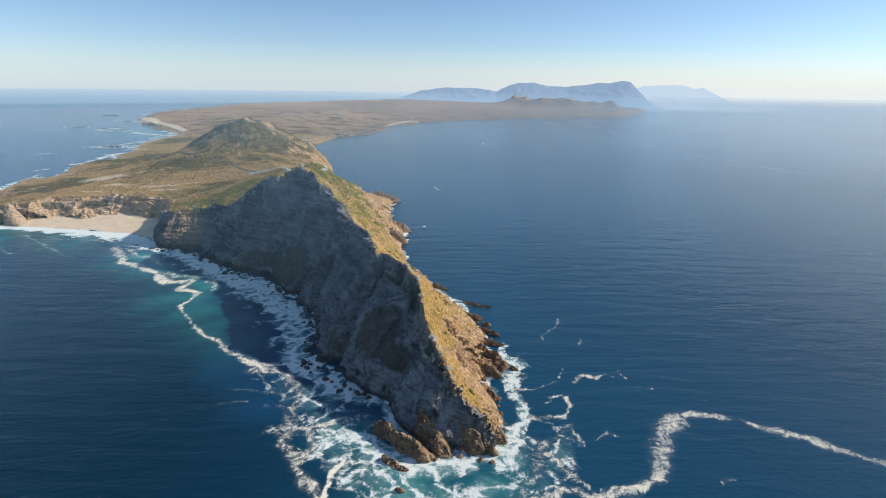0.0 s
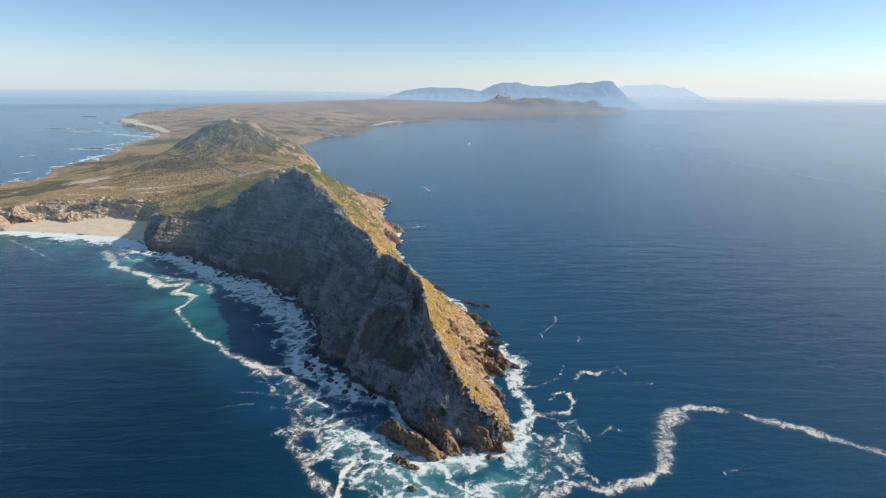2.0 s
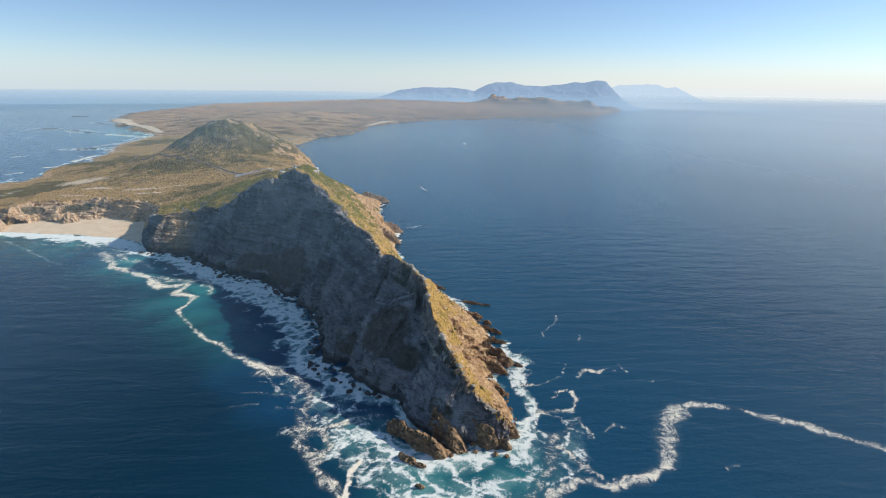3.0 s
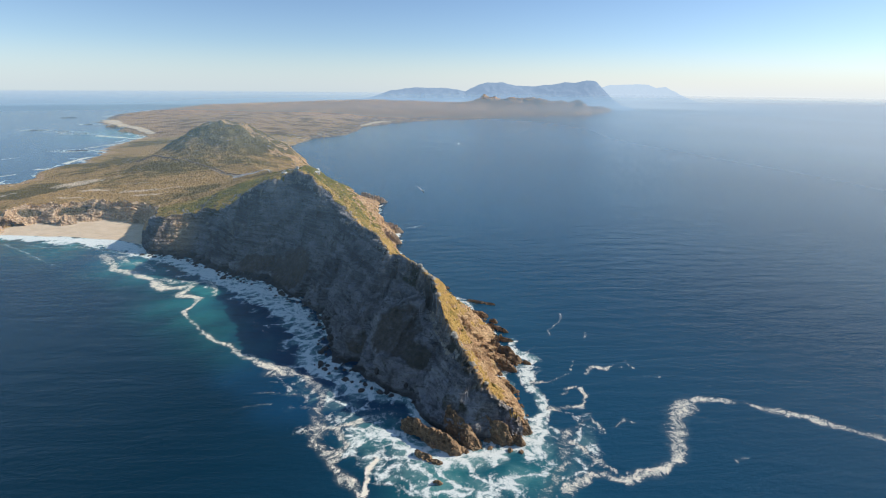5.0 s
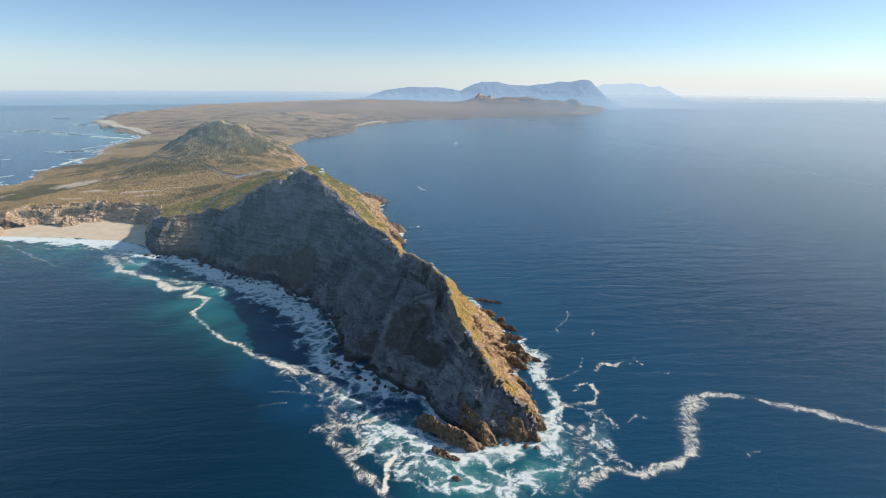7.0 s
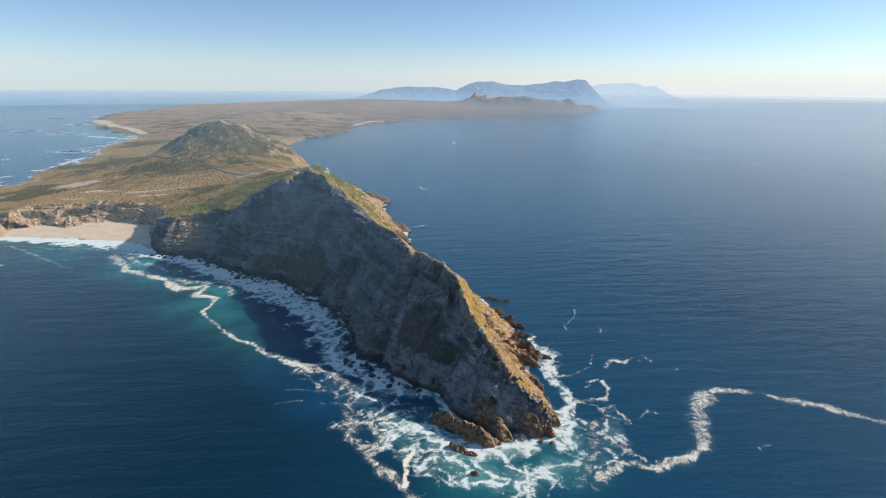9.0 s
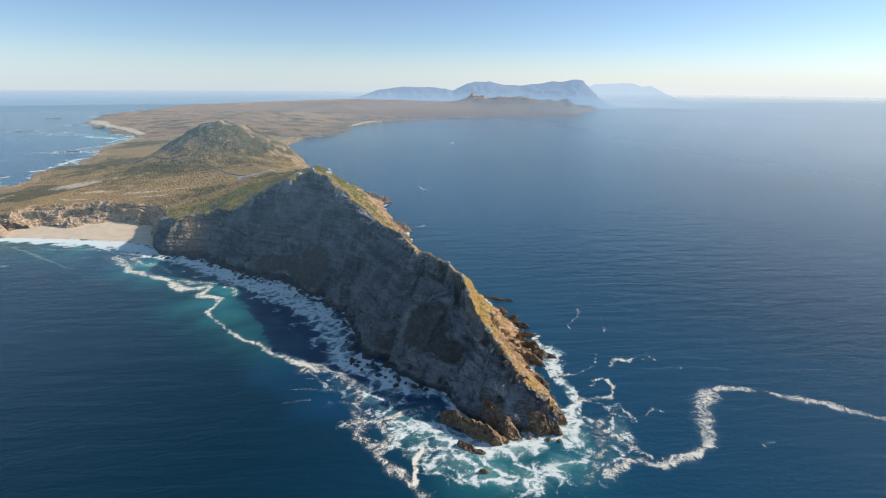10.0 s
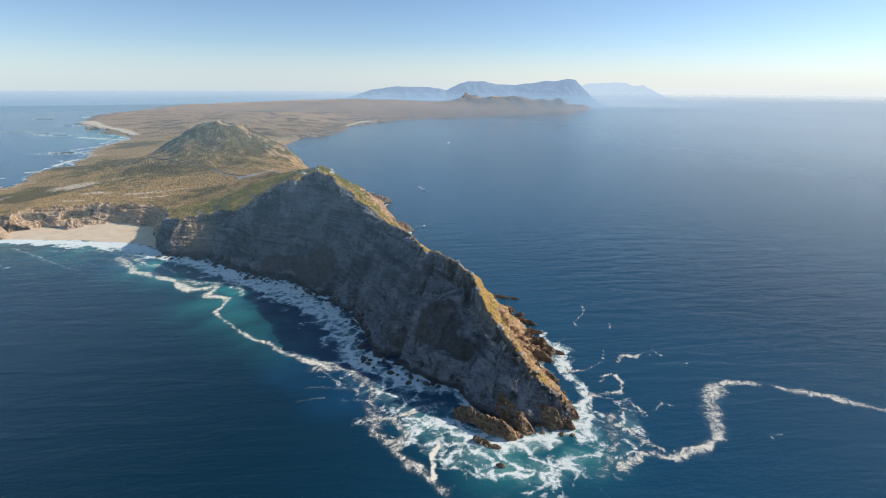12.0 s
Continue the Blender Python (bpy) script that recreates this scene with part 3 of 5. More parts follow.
def cliff_face(plan, columns, rows, covers, sunny, label):
    """A rock face between its foot and its top edge, evenly fine from bottom to top."""
    plan = np.array(plan, float)
    run = np.r_[0, np.cumsum(np.hypot(*(0.5 * np.diff(plan[:, :2], axis=0) + 0.5 * np.diff(plan[:, 2:], axis=0)).T))]
    t = np.linspace(0, run[-1], columns)
    ends = np.stack([np.interp(t, run, plan[:, k]) for k in range(4)], -1)
    wide = np.exp(-0.5 * (np.arange(-20, 21) / 8) ** 2)
    wide /= wide.sum()
    ends = np.stack([np.convolve(np.pad(ends[:, k], 20, mode="edge"), wide, "valid") for k in range(4)], -1)
    v = np.linspace(0, 1, 150)[:, None]
    X, Y = ends[None, :, 0] * (1 - v) + ends[None, :, 2] * v, ends[None, :, 1] * (1 - v) + ends[None, :, 3] * v
    Z, _, _, q = land_anew(X, Y)
    Z = Z - 1.2 * smooth(0.985, 1.03, q)
    # even spacing along the surface
    step = np.sqrt(np.diff(X, axis=0) ** 2 + np.diff(Y, axis=0) ** 2 + np.diff(Z, axis=0) ** 2) + 1e-4
    far_ = np.r_[np.zeros((1, X.shape[1])), np.cumsum(step, 0)]
    out = np.empty((3, rows, X.shape[1]))
    Q = np.empty((rows, X.shape[1]))
    for c in range(X.shape[1]):
        at = np.linspace(0, far_[-1, c], rows)
        for k, field in enumerate((X, Y, Z)):
            out[k, :, c] = np.interp(at, far_[:, c], field[:, c])
        Q[:, c] = np.interp(at, far_[:, c], q[:, c])
    X, Y, Z = out
    P = np.stack([X, Y, Z], -1)
    soft = P.copy()
    for _ in range(14):
        soft[1:-1, 1:-1] = 0.25 * (soft[2:, 1:-1] + soft[:-2, 1:-1] + soft[1:-1, 2:] + soft[1:-1, :-2])
    N = np.cross(np.gradient(soft, axis=0), np.gradient(soft, axis=1))
    N /= np.linalg.norm(N, axis=-1, keepdims=True) + 1e-9
    N *= np.where(N[..., :1] * 0.8 + N[..., 1:2] * 0.6 > 0, -1.0, 1.0)
    cover, green = np.zeros(X.shape), np.zeros(X.shape)
    wob = 0.45 * fbm(X / 13, Y / 13, Z / 9, 4)
    for (cx, cy, cz), (rx, ry, rz), dark, lush in covers:
        r = np.sqrt(((X - cx) / rx) ** 2 + ((Y - cy) / ry) ** 2 + ((Z - cz) / rz) ** 2)
        k = dark * smooth(1.15, 0.75, r + wob)
        green = np.where(k > cover, lush, green)
        cover = np.maximum(cover, k)
    tilt = Z + 0.03 * X + 0.9 * fbm(X / 60, Y / 60, 2.0, 3)
    beds = sum(amp * (smooth(0.42, 0.58, value_noise(0.02 * X + k, 0.02 * Y, tilt / thick)) - 0.5) for k, (thick, amp) in enumerate(((3.6, 1.2), (1.8, 1.1), (0.9, 0.8))))
    west = smooth(-70, -125, X)
    push = (3.5 + 5.0 * (1 - west)) * (ridged(X / 26, Y / 26, Z / 120, 4) - 0.5) + 5.5 * (ridged(X / 58, Y / 58, Z / 160 + 4.0, 2) - 0.5)
    push += (0.5 + 0.6 * west) * beds * (0.35 + 1.3 * value_noise(X / 28, Y / 28, Z / 20))
    for size, tall, amp, seed in ((5.0, 3.2, 1.7, 0), (2.2, 1.7, 1.1, 40), (1.1, 0.9, 0.55, 80)):
        bx, by = X / size + 0.6 * fbm(X / 9, Y / 9, Z / 9 + seed, 2), Y / size + 0.6 * fbm(X / 9, Y / 9, Z / 9 + 9 + seed, 2)
        push += amp * (_hash(np.floor(bx), np.floor(by), np.floor(tilt / tall) + seed) - 0.5)
    push += 1.3 * fbm(X / 5, Y / 5, Z / 4, 4)
    if sunny:
        push += 4.5 * (ridged(X / 46, Y / 90, 9.0, 3) - 0.62) + 0.6 * beds
    calm = 1 - 0.86 * np.clip(cover * 1.25, 0, 1)
    power = calm * smooth(1.02, 0.97, Q) * smooth(-1.5, 4, Z)
    push = push * power + (1 - calm) * (0.7 * fbm(X / 7, Y / 7, Z / 7, 4) + 0.5 * (ridged(X / 11, Y / 11, Z / 40, 3) - 0.5))
    P = P + N * push[..., None]
    ny, nx = X.shape
    idx = np.arange(nx * ny).reshape(ny, nx)
    quads = np.stack([idx[:-1, :-1], idx[:-1, 1:], idx[1:, 1:], idx[1:, :-1]], -1).reshape(-1, 4)
    me = bpy.data.meshes.new("cliff_face")
    me.vertices.add(nx * ny)
    me.vertices.foreach_set("co", P.ravel())
    me.loops.add(quads.size)
    me.loops.foreach_set("vertex_index", quads.ravel().astype(np.int32))
    me.polygons.add(len(quads))
    me.polygons.foreach_set("loop_start", np.arange(0, quads.size, 4, dtype=np.int32))
    me.polygons.foreach_set("use_smooth", np.zeros(len(quads), bool))
    # Tan rock with its sunlit tone put in: whole cove, or one ledge
    warm = np.full(X.shape, 1.0) if sunny else np.exp(-(((X + 272) / 16) ** 2 + ((Y - 548) / 22) ** 2))
    for key, values in (("pale", smooth(-95, -10, X)), ("cover", cover), ("green", green), ("warm", warm), ("beds", beds)):
        me.attributes.new(key, "FLOAT", "POINT").data.foreach_set("value", values.ravel().astype(np.float32))
    me.update()
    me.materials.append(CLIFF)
    return tagged(new("cliff_face", me), label, "cliff", kind="structure")


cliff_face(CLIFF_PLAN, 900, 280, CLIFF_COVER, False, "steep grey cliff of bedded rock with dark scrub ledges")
COVE_PLAN = [(-338, 622, -322, 628), (-350, 640, -330, 660), (-372, 650, -366, 684), (-402, 652, -400, 702), (-447, 655, -448, 712), (-490, 650, -494, 702), (-514, 640, -525, 680), (-545, 630, -560, 655), (-575, 640, -582, 668)]
COVE_COVER = [((-470, 684, 12), (26, 16, 6), 0.75, 0.9), ((-425, 690, 12), (14, 12, 6), 0.55, 0.6), ((-510, 668, 12), (18, 12, 6), 0.7, 0.8), ((-385, 668, 8), (10, 10, 4), 0.4, 0.4)]
cliff_face(COVE_PLAN, 420, 110, COVE_COVER, True, "low tan cliffs of bedded rock behind the beach")
plain = grid_object("coastal_plain", np.arange(-960, 20, 2.1), np.r_[np.arange(560, 760, 1.2), np.arange(760, 1760, 2.4)],
                    lambda X, Y: land_height(X, Y) - 1.5 * smooth(645, 636, Y) * (X > -344) - 9.0 * smooth(0.05, 0.25, land(X, Y)[3]) * smooth(0.97, 0.88, land(X, Y)[3]) * (X > -570) * (X < -326) * (Y < 740), PLAIN,
                    lambda X, Y, Z: (Z > -3) & ((Y > 634) | (X < -340)), land_values, craggy)
tagged(plain, "scrub covered coastal plain with a rounded rocky hill", "plain", kind="structure")
far = grid_object("far_peninsula", np.r_[np.arange(-1900, 300, 12.0), np.arange(300, 1500, 7.0), np.arange(1500, 2500, 12.0)], np.r_[np.arange(1750, 3000, 11.0), np.arange(3000, 4400, 8.0), np.arange(4400, 5150, 14.0)], land_height, FAR, above, land_values)
tagged(far, "hazy brown low peninsula reaching into the distance", "peninsula", kind="structure")


# ---- the sea ----
def stretched(fine, before, after, growth=1.07):
    lo, hi = [fine[0]], [fine[-1]]
    s = fine[1] - fine[0]
    while lo[-1] > before:
        s *= growth
        lo.append(lo[-1] - s)
    s = fine[-1] - fine[-2]
    while hi[-1] < after:
        s *= growth
        hi.append(hi[-1] + s)
    return np.array(lo[:0:-1] + list(fine) + hi[1:])


# bands of foam: x, y, half width, density
FOAM_RIGHT = [(215, 198, 4, .72), (197, 210, 4.5, .75), (178, 224, 4.5, .75), (160, 233, 3.5, .72), (156, 235, 3, .3), (152, 236, 3, .72), (136.5, 240, 4.5, .85), (121, 234, 5.5, .75), (112, 222, 7, .66), (104, 206, 7, .64), (98, 194, 6, .72),
              (88, 187, 5.5, .85), (75, 185, 4, .8), (64, 180, 4.5, .85), (50, 184, 3, .7), (38, 178, 5, .85)]
FOAM_LEFT = [(-345, 530, 9, .62), (-325, 505, 9, .72), (-311, 483, 7, .8), (-289, 472, 7, .8), (-266, 455, 8, .85), (-248, 431, 7, .85), (-234, 431, 7, .8), (-222, 437, 6, .66), (-224, 416, 5, .78), (-205, 406, 6, .85), (-204, 395, 2.6, .75), (-206, 378, 2.4, .8), (-190, 358, 2.2, .7), (-171, 334, 3.0, .8), (-148, 314, 3.2, .75),
             (-124, 294, 8, .8), (-108, 284, 7, .7), (-92, 276, 6, .66), (-84, 262, 5, .6), (-82, 240, 6, .55), (-78, 226, 5, .62), (-80, 214, 4, .66), (-70, 205, 5, .66), (-66, 193, 4, .66), (-57, 184, 4, .66), (-50, 172, 4, .6)]
FOAM_TIP = [(-62, 217, 12, .5), (-46, 222, 12, .6), (-34, 212, 12, .64), (-20, 199, 13, .66), (-4, 198, 14, .62), (12, 203, 12, .7), (30, 210, 10, .74), (39, 222, 8, .62), (42, 240, 6, .5), (40, 262, 5, .5), (47, 289, 7, .72), (40, 310, 4, .5), (44, 320, 4, .5)]
FOAM_FRONT = [(-100, 278, 14, .34), (-78, 254, 20, .40), (-64, 230, 20, .42), (-50, 208, 20, .42), (-28, 188, 18, .46), (-10, 180, 18, .5), (10, 180, 17, .42), (38, 186, 13, .40), (56, 204, 10, .36), (60, 232, 10, .30)]
FOAM_SHADE = [(-38, 250, 8, .6), (-58, 262, 13, .8), (-78, 276, 10, .7), (-94, 296, 15, .75), (-104, 330, 18, .62), (-118, 368, 18, .72), (-150, 410, 20, .76), (-200, 452, 20, .8), (-260, 503, 15, .8), (-320, 542, 12, .8)]
FOAM_BEACH = [(-300, 536, 11, .8), (-322, 551, 13, 1.05), (-348, 566, 16, 1.15), (-372, 576, 16, 1.2), (-400, 584, 16, 1.2), (-450, 596, 14, 1.2), (-494, 605, 12, 1.15), (-560, 606, 11, .9)]
FOAM_CURLS = (
    [(89, 360, 1.5, .5), (79, 341, 2, .7), (72, 334, 1.8, .65), (69, 323, 1.2, .5)], [(98, 328, 1.5, .6), (94, 318, 1.5, .6)],
    [(77, 288, 1.2, .6), (70, 274, 1.6, .7), (53, 264, 1.6, .7), (43, 263, 2, .7)], [(77, 271, .9, .6), (87, 280, 2, .8), (92, 276, 2.4, .8), (99, 280, 1.5, .75), (104, 277, 1.5, .7)],
    [(110, 286, 1.5, .5), (112, 277, 2.5, .75)], [(55, 251, 1.6, .7), (63, 259, 1.6, .75), (71, 256, 1.8, .8), (72, 249, 1.8, .8), (68, 239, 1.8, .8), (60, 236, 1.8, .7), (50, 235, 2, .7), (44, 238, 3, .7)],
    [(66, 229, 2, .6), (68, 222, 1.6, .75), (69, 215, 1.6, .7)], [(76, 220, 1.5, .6), (84, 225, 1.8, .65), (90, 221, 1.5, .5)],
    [(50, 209, 2.2, .65), (55, 201, 3, .7), (58, 192, 2.4, .75), (64, 182, 1.6, .7)], [(125, 187, .9, .6), (131, 191, .9, .6)],
    [(113, 265, 1, .5), (129, 264, 1, .5)], [(44, 296, 1.2, .55), (57, 309, 1, .5)], [(145, 255, 1, .5), (150, 253, 1, .55)],
    [(-124, 249, 1.2, .62), (-108, 250, 1.4, .6)], [(-49, 201, 2.6, 1.2), (-53, 194, 2.8, 1.2), (-53, 180, 2.2, 1.2)],
    [(-85, 224, 2, .7), (-72, 228, 2, .75), (-55, 233, 4, .65), (-40, 236, 4, .5)], [(-72, 228, 2, .7), (-64, 213, 2.2, .7), (-68, 201, 2, .7)],
    [(-262, 456, 4, .6), (-240, 448, 8, .6), (-221, 446, 9, .62), (-203, 440, 8, .66), (-195, 414, 5, .7)], [(-330, 528, 5, .6), (-312, 508, 7, .6), (-290, 495, 7, .6), (-270, 478, 6, .55)], [(-474, 575, 2.5, .6), (-420, 532, 3, .55), (-366, 493, 2, .5)], [(-500, 545, 3, .5), (-436, 507, 3.5, .55)], [(-120, 262, 1, .5), (-95, 258, 1.5, .5)], [(-128, 330, 4, .3), (-150, 360, 6, .3), (-140, 380, 5, .3)],
    [(26, 172, 5, .5), (40, 192, 5, .5), (48, 214, 5, .55), (62, 226, 3, .5)],
    [(-776, 1109, 10, 1.05), (-748, 1124, 10, 1.05), (-723, 1180, 10, 1.05)],
    [(-774, 1197, 10, 1.05), (-781, 1252, 10, 1.05), (-782, 1291, 10, 1.05)],
    [(-897, 1400, 8, 0.95), (-879, 1436, 8, 0.95)],
    [(-791, 1020, 8, 0.85), (-781, 1046, 8, 0.85)],
    [(-1052, 1847, 18, 1.05), (-946, 1791, 18, 1.05), (-851, 1737, 18, 1.05)],
    [(-1603, 2971, 18, 0.95), (-1477, 2880, 18, 0.95)],
    [(-893, 1487, 10, 0.85), (-870, 1587, 10, 0.85), (-860, 1701, 10, 0.85)],
    [(-1302, 2017, 16, 0.85), (-1210, 1927, 16, 0.85)],
    [(-953, 1262, 6, 0.75), (-936, 1291, 6, 0.75)],
    [(-681, 921, 8, 0.95), (-691, 987, 8, 0.95), (-715, 1051, 8, 0.95)],
    [(-70, 748, 3, 0.9), (-63, 759, 3, 0.9)],
    [(-46, 563, 3, 0.9), (-37, 570, 3, 0.9)],
    [(-67, 682, 2.5, 0.8), (-61, 685, 2.5, 0.8)],
    [(-42, 612, 1.6, 0.66), (-27, 625, 1.6, 0.66), (-8, 638, 1.6, 0.66)],
    [(256, 1727, 3, 0.55), (382, 1591, 3, 0.55), (515, 1419, 3, 0.55)],
    [(275, 1227, 2, 0.5), (339, 1257, 2, 0.5)],
    [(-470, 575, 2, .5), (-420, 560, 3, .5), (-380, 556, 3, .5), (-345, 540, 3, .5)], [(-560, 560, 3, .5), (-500, 535, 3, .5), (-440, 530, 3, .45)],
)


def sea_values(X, Y):
    foam, stale = np.zeros(X.shape), np.zeros(X.shape)
    wx, wy = (c + 3 * fbm(X / 14, Y / 14, seed, 4) + 1.6 * fbm(X / 4, Y / 4, seed + 3, 3) for c, seed in ((X, 31.0), (Y, 41.0)))
    vary = 0.45 + 1.1 * value_noise(X / 9, Y / 9, 6.0)
    for n, band in enumerate((FOAM_RIGHT, FOAM_LEFT, FOAM_TIP, FOAM_FRONT, FOAM_SHADE, FOAM_BEACH) + FOAM_CURLS):
        span_ = np.array(band)
        near = (X > span_[:, 0].min() - 40) & (X < span_[:, 0].max() + 40) & (Y > span_[:, 1].min() - 40) & (Y < span_[:, 1].max() + 40)
        f = np.zeros(X.shape)
        d, (w, k), _ = nearest(wx[near], wy[near], band)
        f[near] = (k if n < 6 else k + 0.02) * smooth(1.45, 0.1, d / ((w if n < 6 else 0.9 * w) * vary[near]))
        stale = np.where(f > foam, 1.0 if n in (0, 1) or n > 5 else 0.0, stale)
        foam = np.maximum(foam, f)
    px, py = shaken(X, Y)
    for line, reach, k in ((COAST_EAST, 4.5, 0.68), (COAST_WEST, 5.0, 0.72)):
        d, _, _ = nearest(px, py, line)
        reach = reach * (1 + 0.5 * smooth(225, 260, Y) * smooth(430, 380, Y) * (X > 0)) * (1 + smooth(650, 900, Y) * 2.0 * (X < -600)) * (0.35 + 1.3 * value_noise(X / 30, Y / 30, 3.0))
        foam = np.maximum(foam, k * smooth(0.25, 0.55, value_noise(X / 13, Y / 13, 77.0)) * smooth(1.3, 0.2, d / reach) * smooth(950, 850, np.where(X < -600, 0, Y)))
        swell = np.maximum(0, np.sin(d / 9 + 4 * fbm(X / 90, Y / 90, 8.0, 3))) ** 6 * smooth(70, 20, d) * smooth(700, 900, Y) * smooth(3500, 2000, Y)
        foam = np.maximum(foam, (X < -600) * 0.75 * swell * smooth(0.45, 0.6, value_noise(X / 80, Y / 80, 5.0)))
    for cx, cy in ((-1380, 2060), (-1250, 1995), (-1700, 2805), (-1370, 2370), (-1150, 1915), (-880, 1430)):
        foam = np.maximum(foam, 0.6 * np.exp(-(((X - cx) / 75) ** 2 + ((Y - cy) / 40) ** 2)))
    shoal = np.zeros(X.shape)
    for cx, cy, r, k in ((-14, 188, 24, .34), (20, 192, 20, .32), (-205, 425, 20, .5), (-235, 440, 22, .42), (-45, 222, 16, .3), (-400, 575, 60, .35), (-500, 580, 60, .35), (-300, 495, 34, .45), (-268, 470, 30, .42), (-212, 400, 30, .34), (-190, 368, 26, .26), (-166, 340, 26, .24), (-140, 318, 24, .2), (-930, 1850, 160, .7), (-1060, 2000, 130, .6)):
        shoal = np.maximum(shoal, k * np.exp(-(((X - cx) ** 2 + (Y - cy) ** 2) / r ** 2)))
    shoal = np.clip(shoal * (1 + 0.8 * fbm(X / 18, Y / 18, 51.0, 4)), 0, 1)
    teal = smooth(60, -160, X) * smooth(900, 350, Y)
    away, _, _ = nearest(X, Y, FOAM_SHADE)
    # Where the cliff's shade is painted bluer, along the foam under it
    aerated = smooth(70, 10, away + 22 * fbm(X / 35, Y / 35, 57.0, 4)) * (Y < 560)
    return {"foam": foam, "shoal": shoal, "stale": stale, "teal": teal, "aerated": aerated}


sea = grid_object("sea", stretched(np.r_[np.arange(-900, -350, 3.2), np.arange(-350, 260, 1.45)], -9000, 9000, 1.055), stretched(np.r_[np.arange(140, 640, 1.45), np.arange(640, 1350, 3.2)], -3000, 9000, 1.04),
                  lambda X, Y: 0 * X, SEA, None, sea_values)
tagged(sea, "deep blue ocean with swell and white foam", "sea", kind="structure")

# ---- beach ----
WATERLINE = [(-300, 548), (-312, 560), (-331, 568), (-354, 582), (-380, 590), (-424, 600), (-494, 612), (-580, 612)]


def beach_height(X, Y):
    d, _, side = nearest(X + 3 * fbm(X / 40, Y / 40, 3.0, 3), Y + 3 * fbm(X / 30, Y / 30, 7.0, 3), WATERLINE)
    up = -side * d
    return np.minimum(0.045 * up, 1.2 + 0.03 * up) + 0.2 * fbm(X / 20, Y / 20, 5.0, 3) * smooth(0, 25, up)


beach = grid_object("beach", np.arange(-530, -300, 2.0), np.arange(536, 700, 2.0), beach_height, SAND, lambda X, Y, Z: (Z > -0.5) & (Z < 5.2))
tagged(beach, "pale sand beach under low cliffs", "beach", kind="structure")


# ---- rock of the point and the shores ----
def rock_material(name, dark, mid, light):
    n = Nodes(name)
    layer = n.noise(1.0, 6, 0.6, n.scaled((0.12, 0.12, 0.9)))
    c = n.mix(n.span(layer, 0.35, 0.65), dark, mid)
    c = n.mix(n.span(n.noise(0.35, 7, 0.7), 0.5, 0.72), c, light)
    c = n.mix(n.span(n.noise(1.6, 8, 0.75), 0.5, 0.75, 0.0, 0.8), c, tuple(0.4 * v for v in dark))
    info = n.tree.nodes.new("ShaderNodeObjectInfo")
    c = n.mix(n.span(info.outputs["Random"], 0.0, 1.0, 0.0, 0.35), c, dark)
    return n.finish(c, 0.85, n.bump(n.noise(0.9, 10, 0.75), 0.7, 0.7), 0.2)


POINT_ROCK = rock_material("brown_sea_rock", (0.135, 0.092, 0.058), (0.37, 0.235, 0.125), (0.70, 0.48, 0.265))
SHORE_ROCK = rock_material("dark_shore_rock", (0.055, 0.048, 0.045), (0.10, 0.085, 0.075), (0.17, 0.145, 0.12))
PALE_ROCK = rock_material("pale_weathered_rock", (0.34, 0.29, 0.225), (0.50, 0.44, 0.35), (0.62, 0.57, 0.48))
TAN_ROCK = rock_material("tan_cliff_rock", (0.34, 0.235, 0.15), (0.56, 0.41, 0.26), (0.70, 0.54, 0.37))


def ground(x, y):
    """Height of the land at one plan point."""
    return float(land_anew(np.array([[float(x)]]), np.array([[float(y)]]))[0][0, 0])


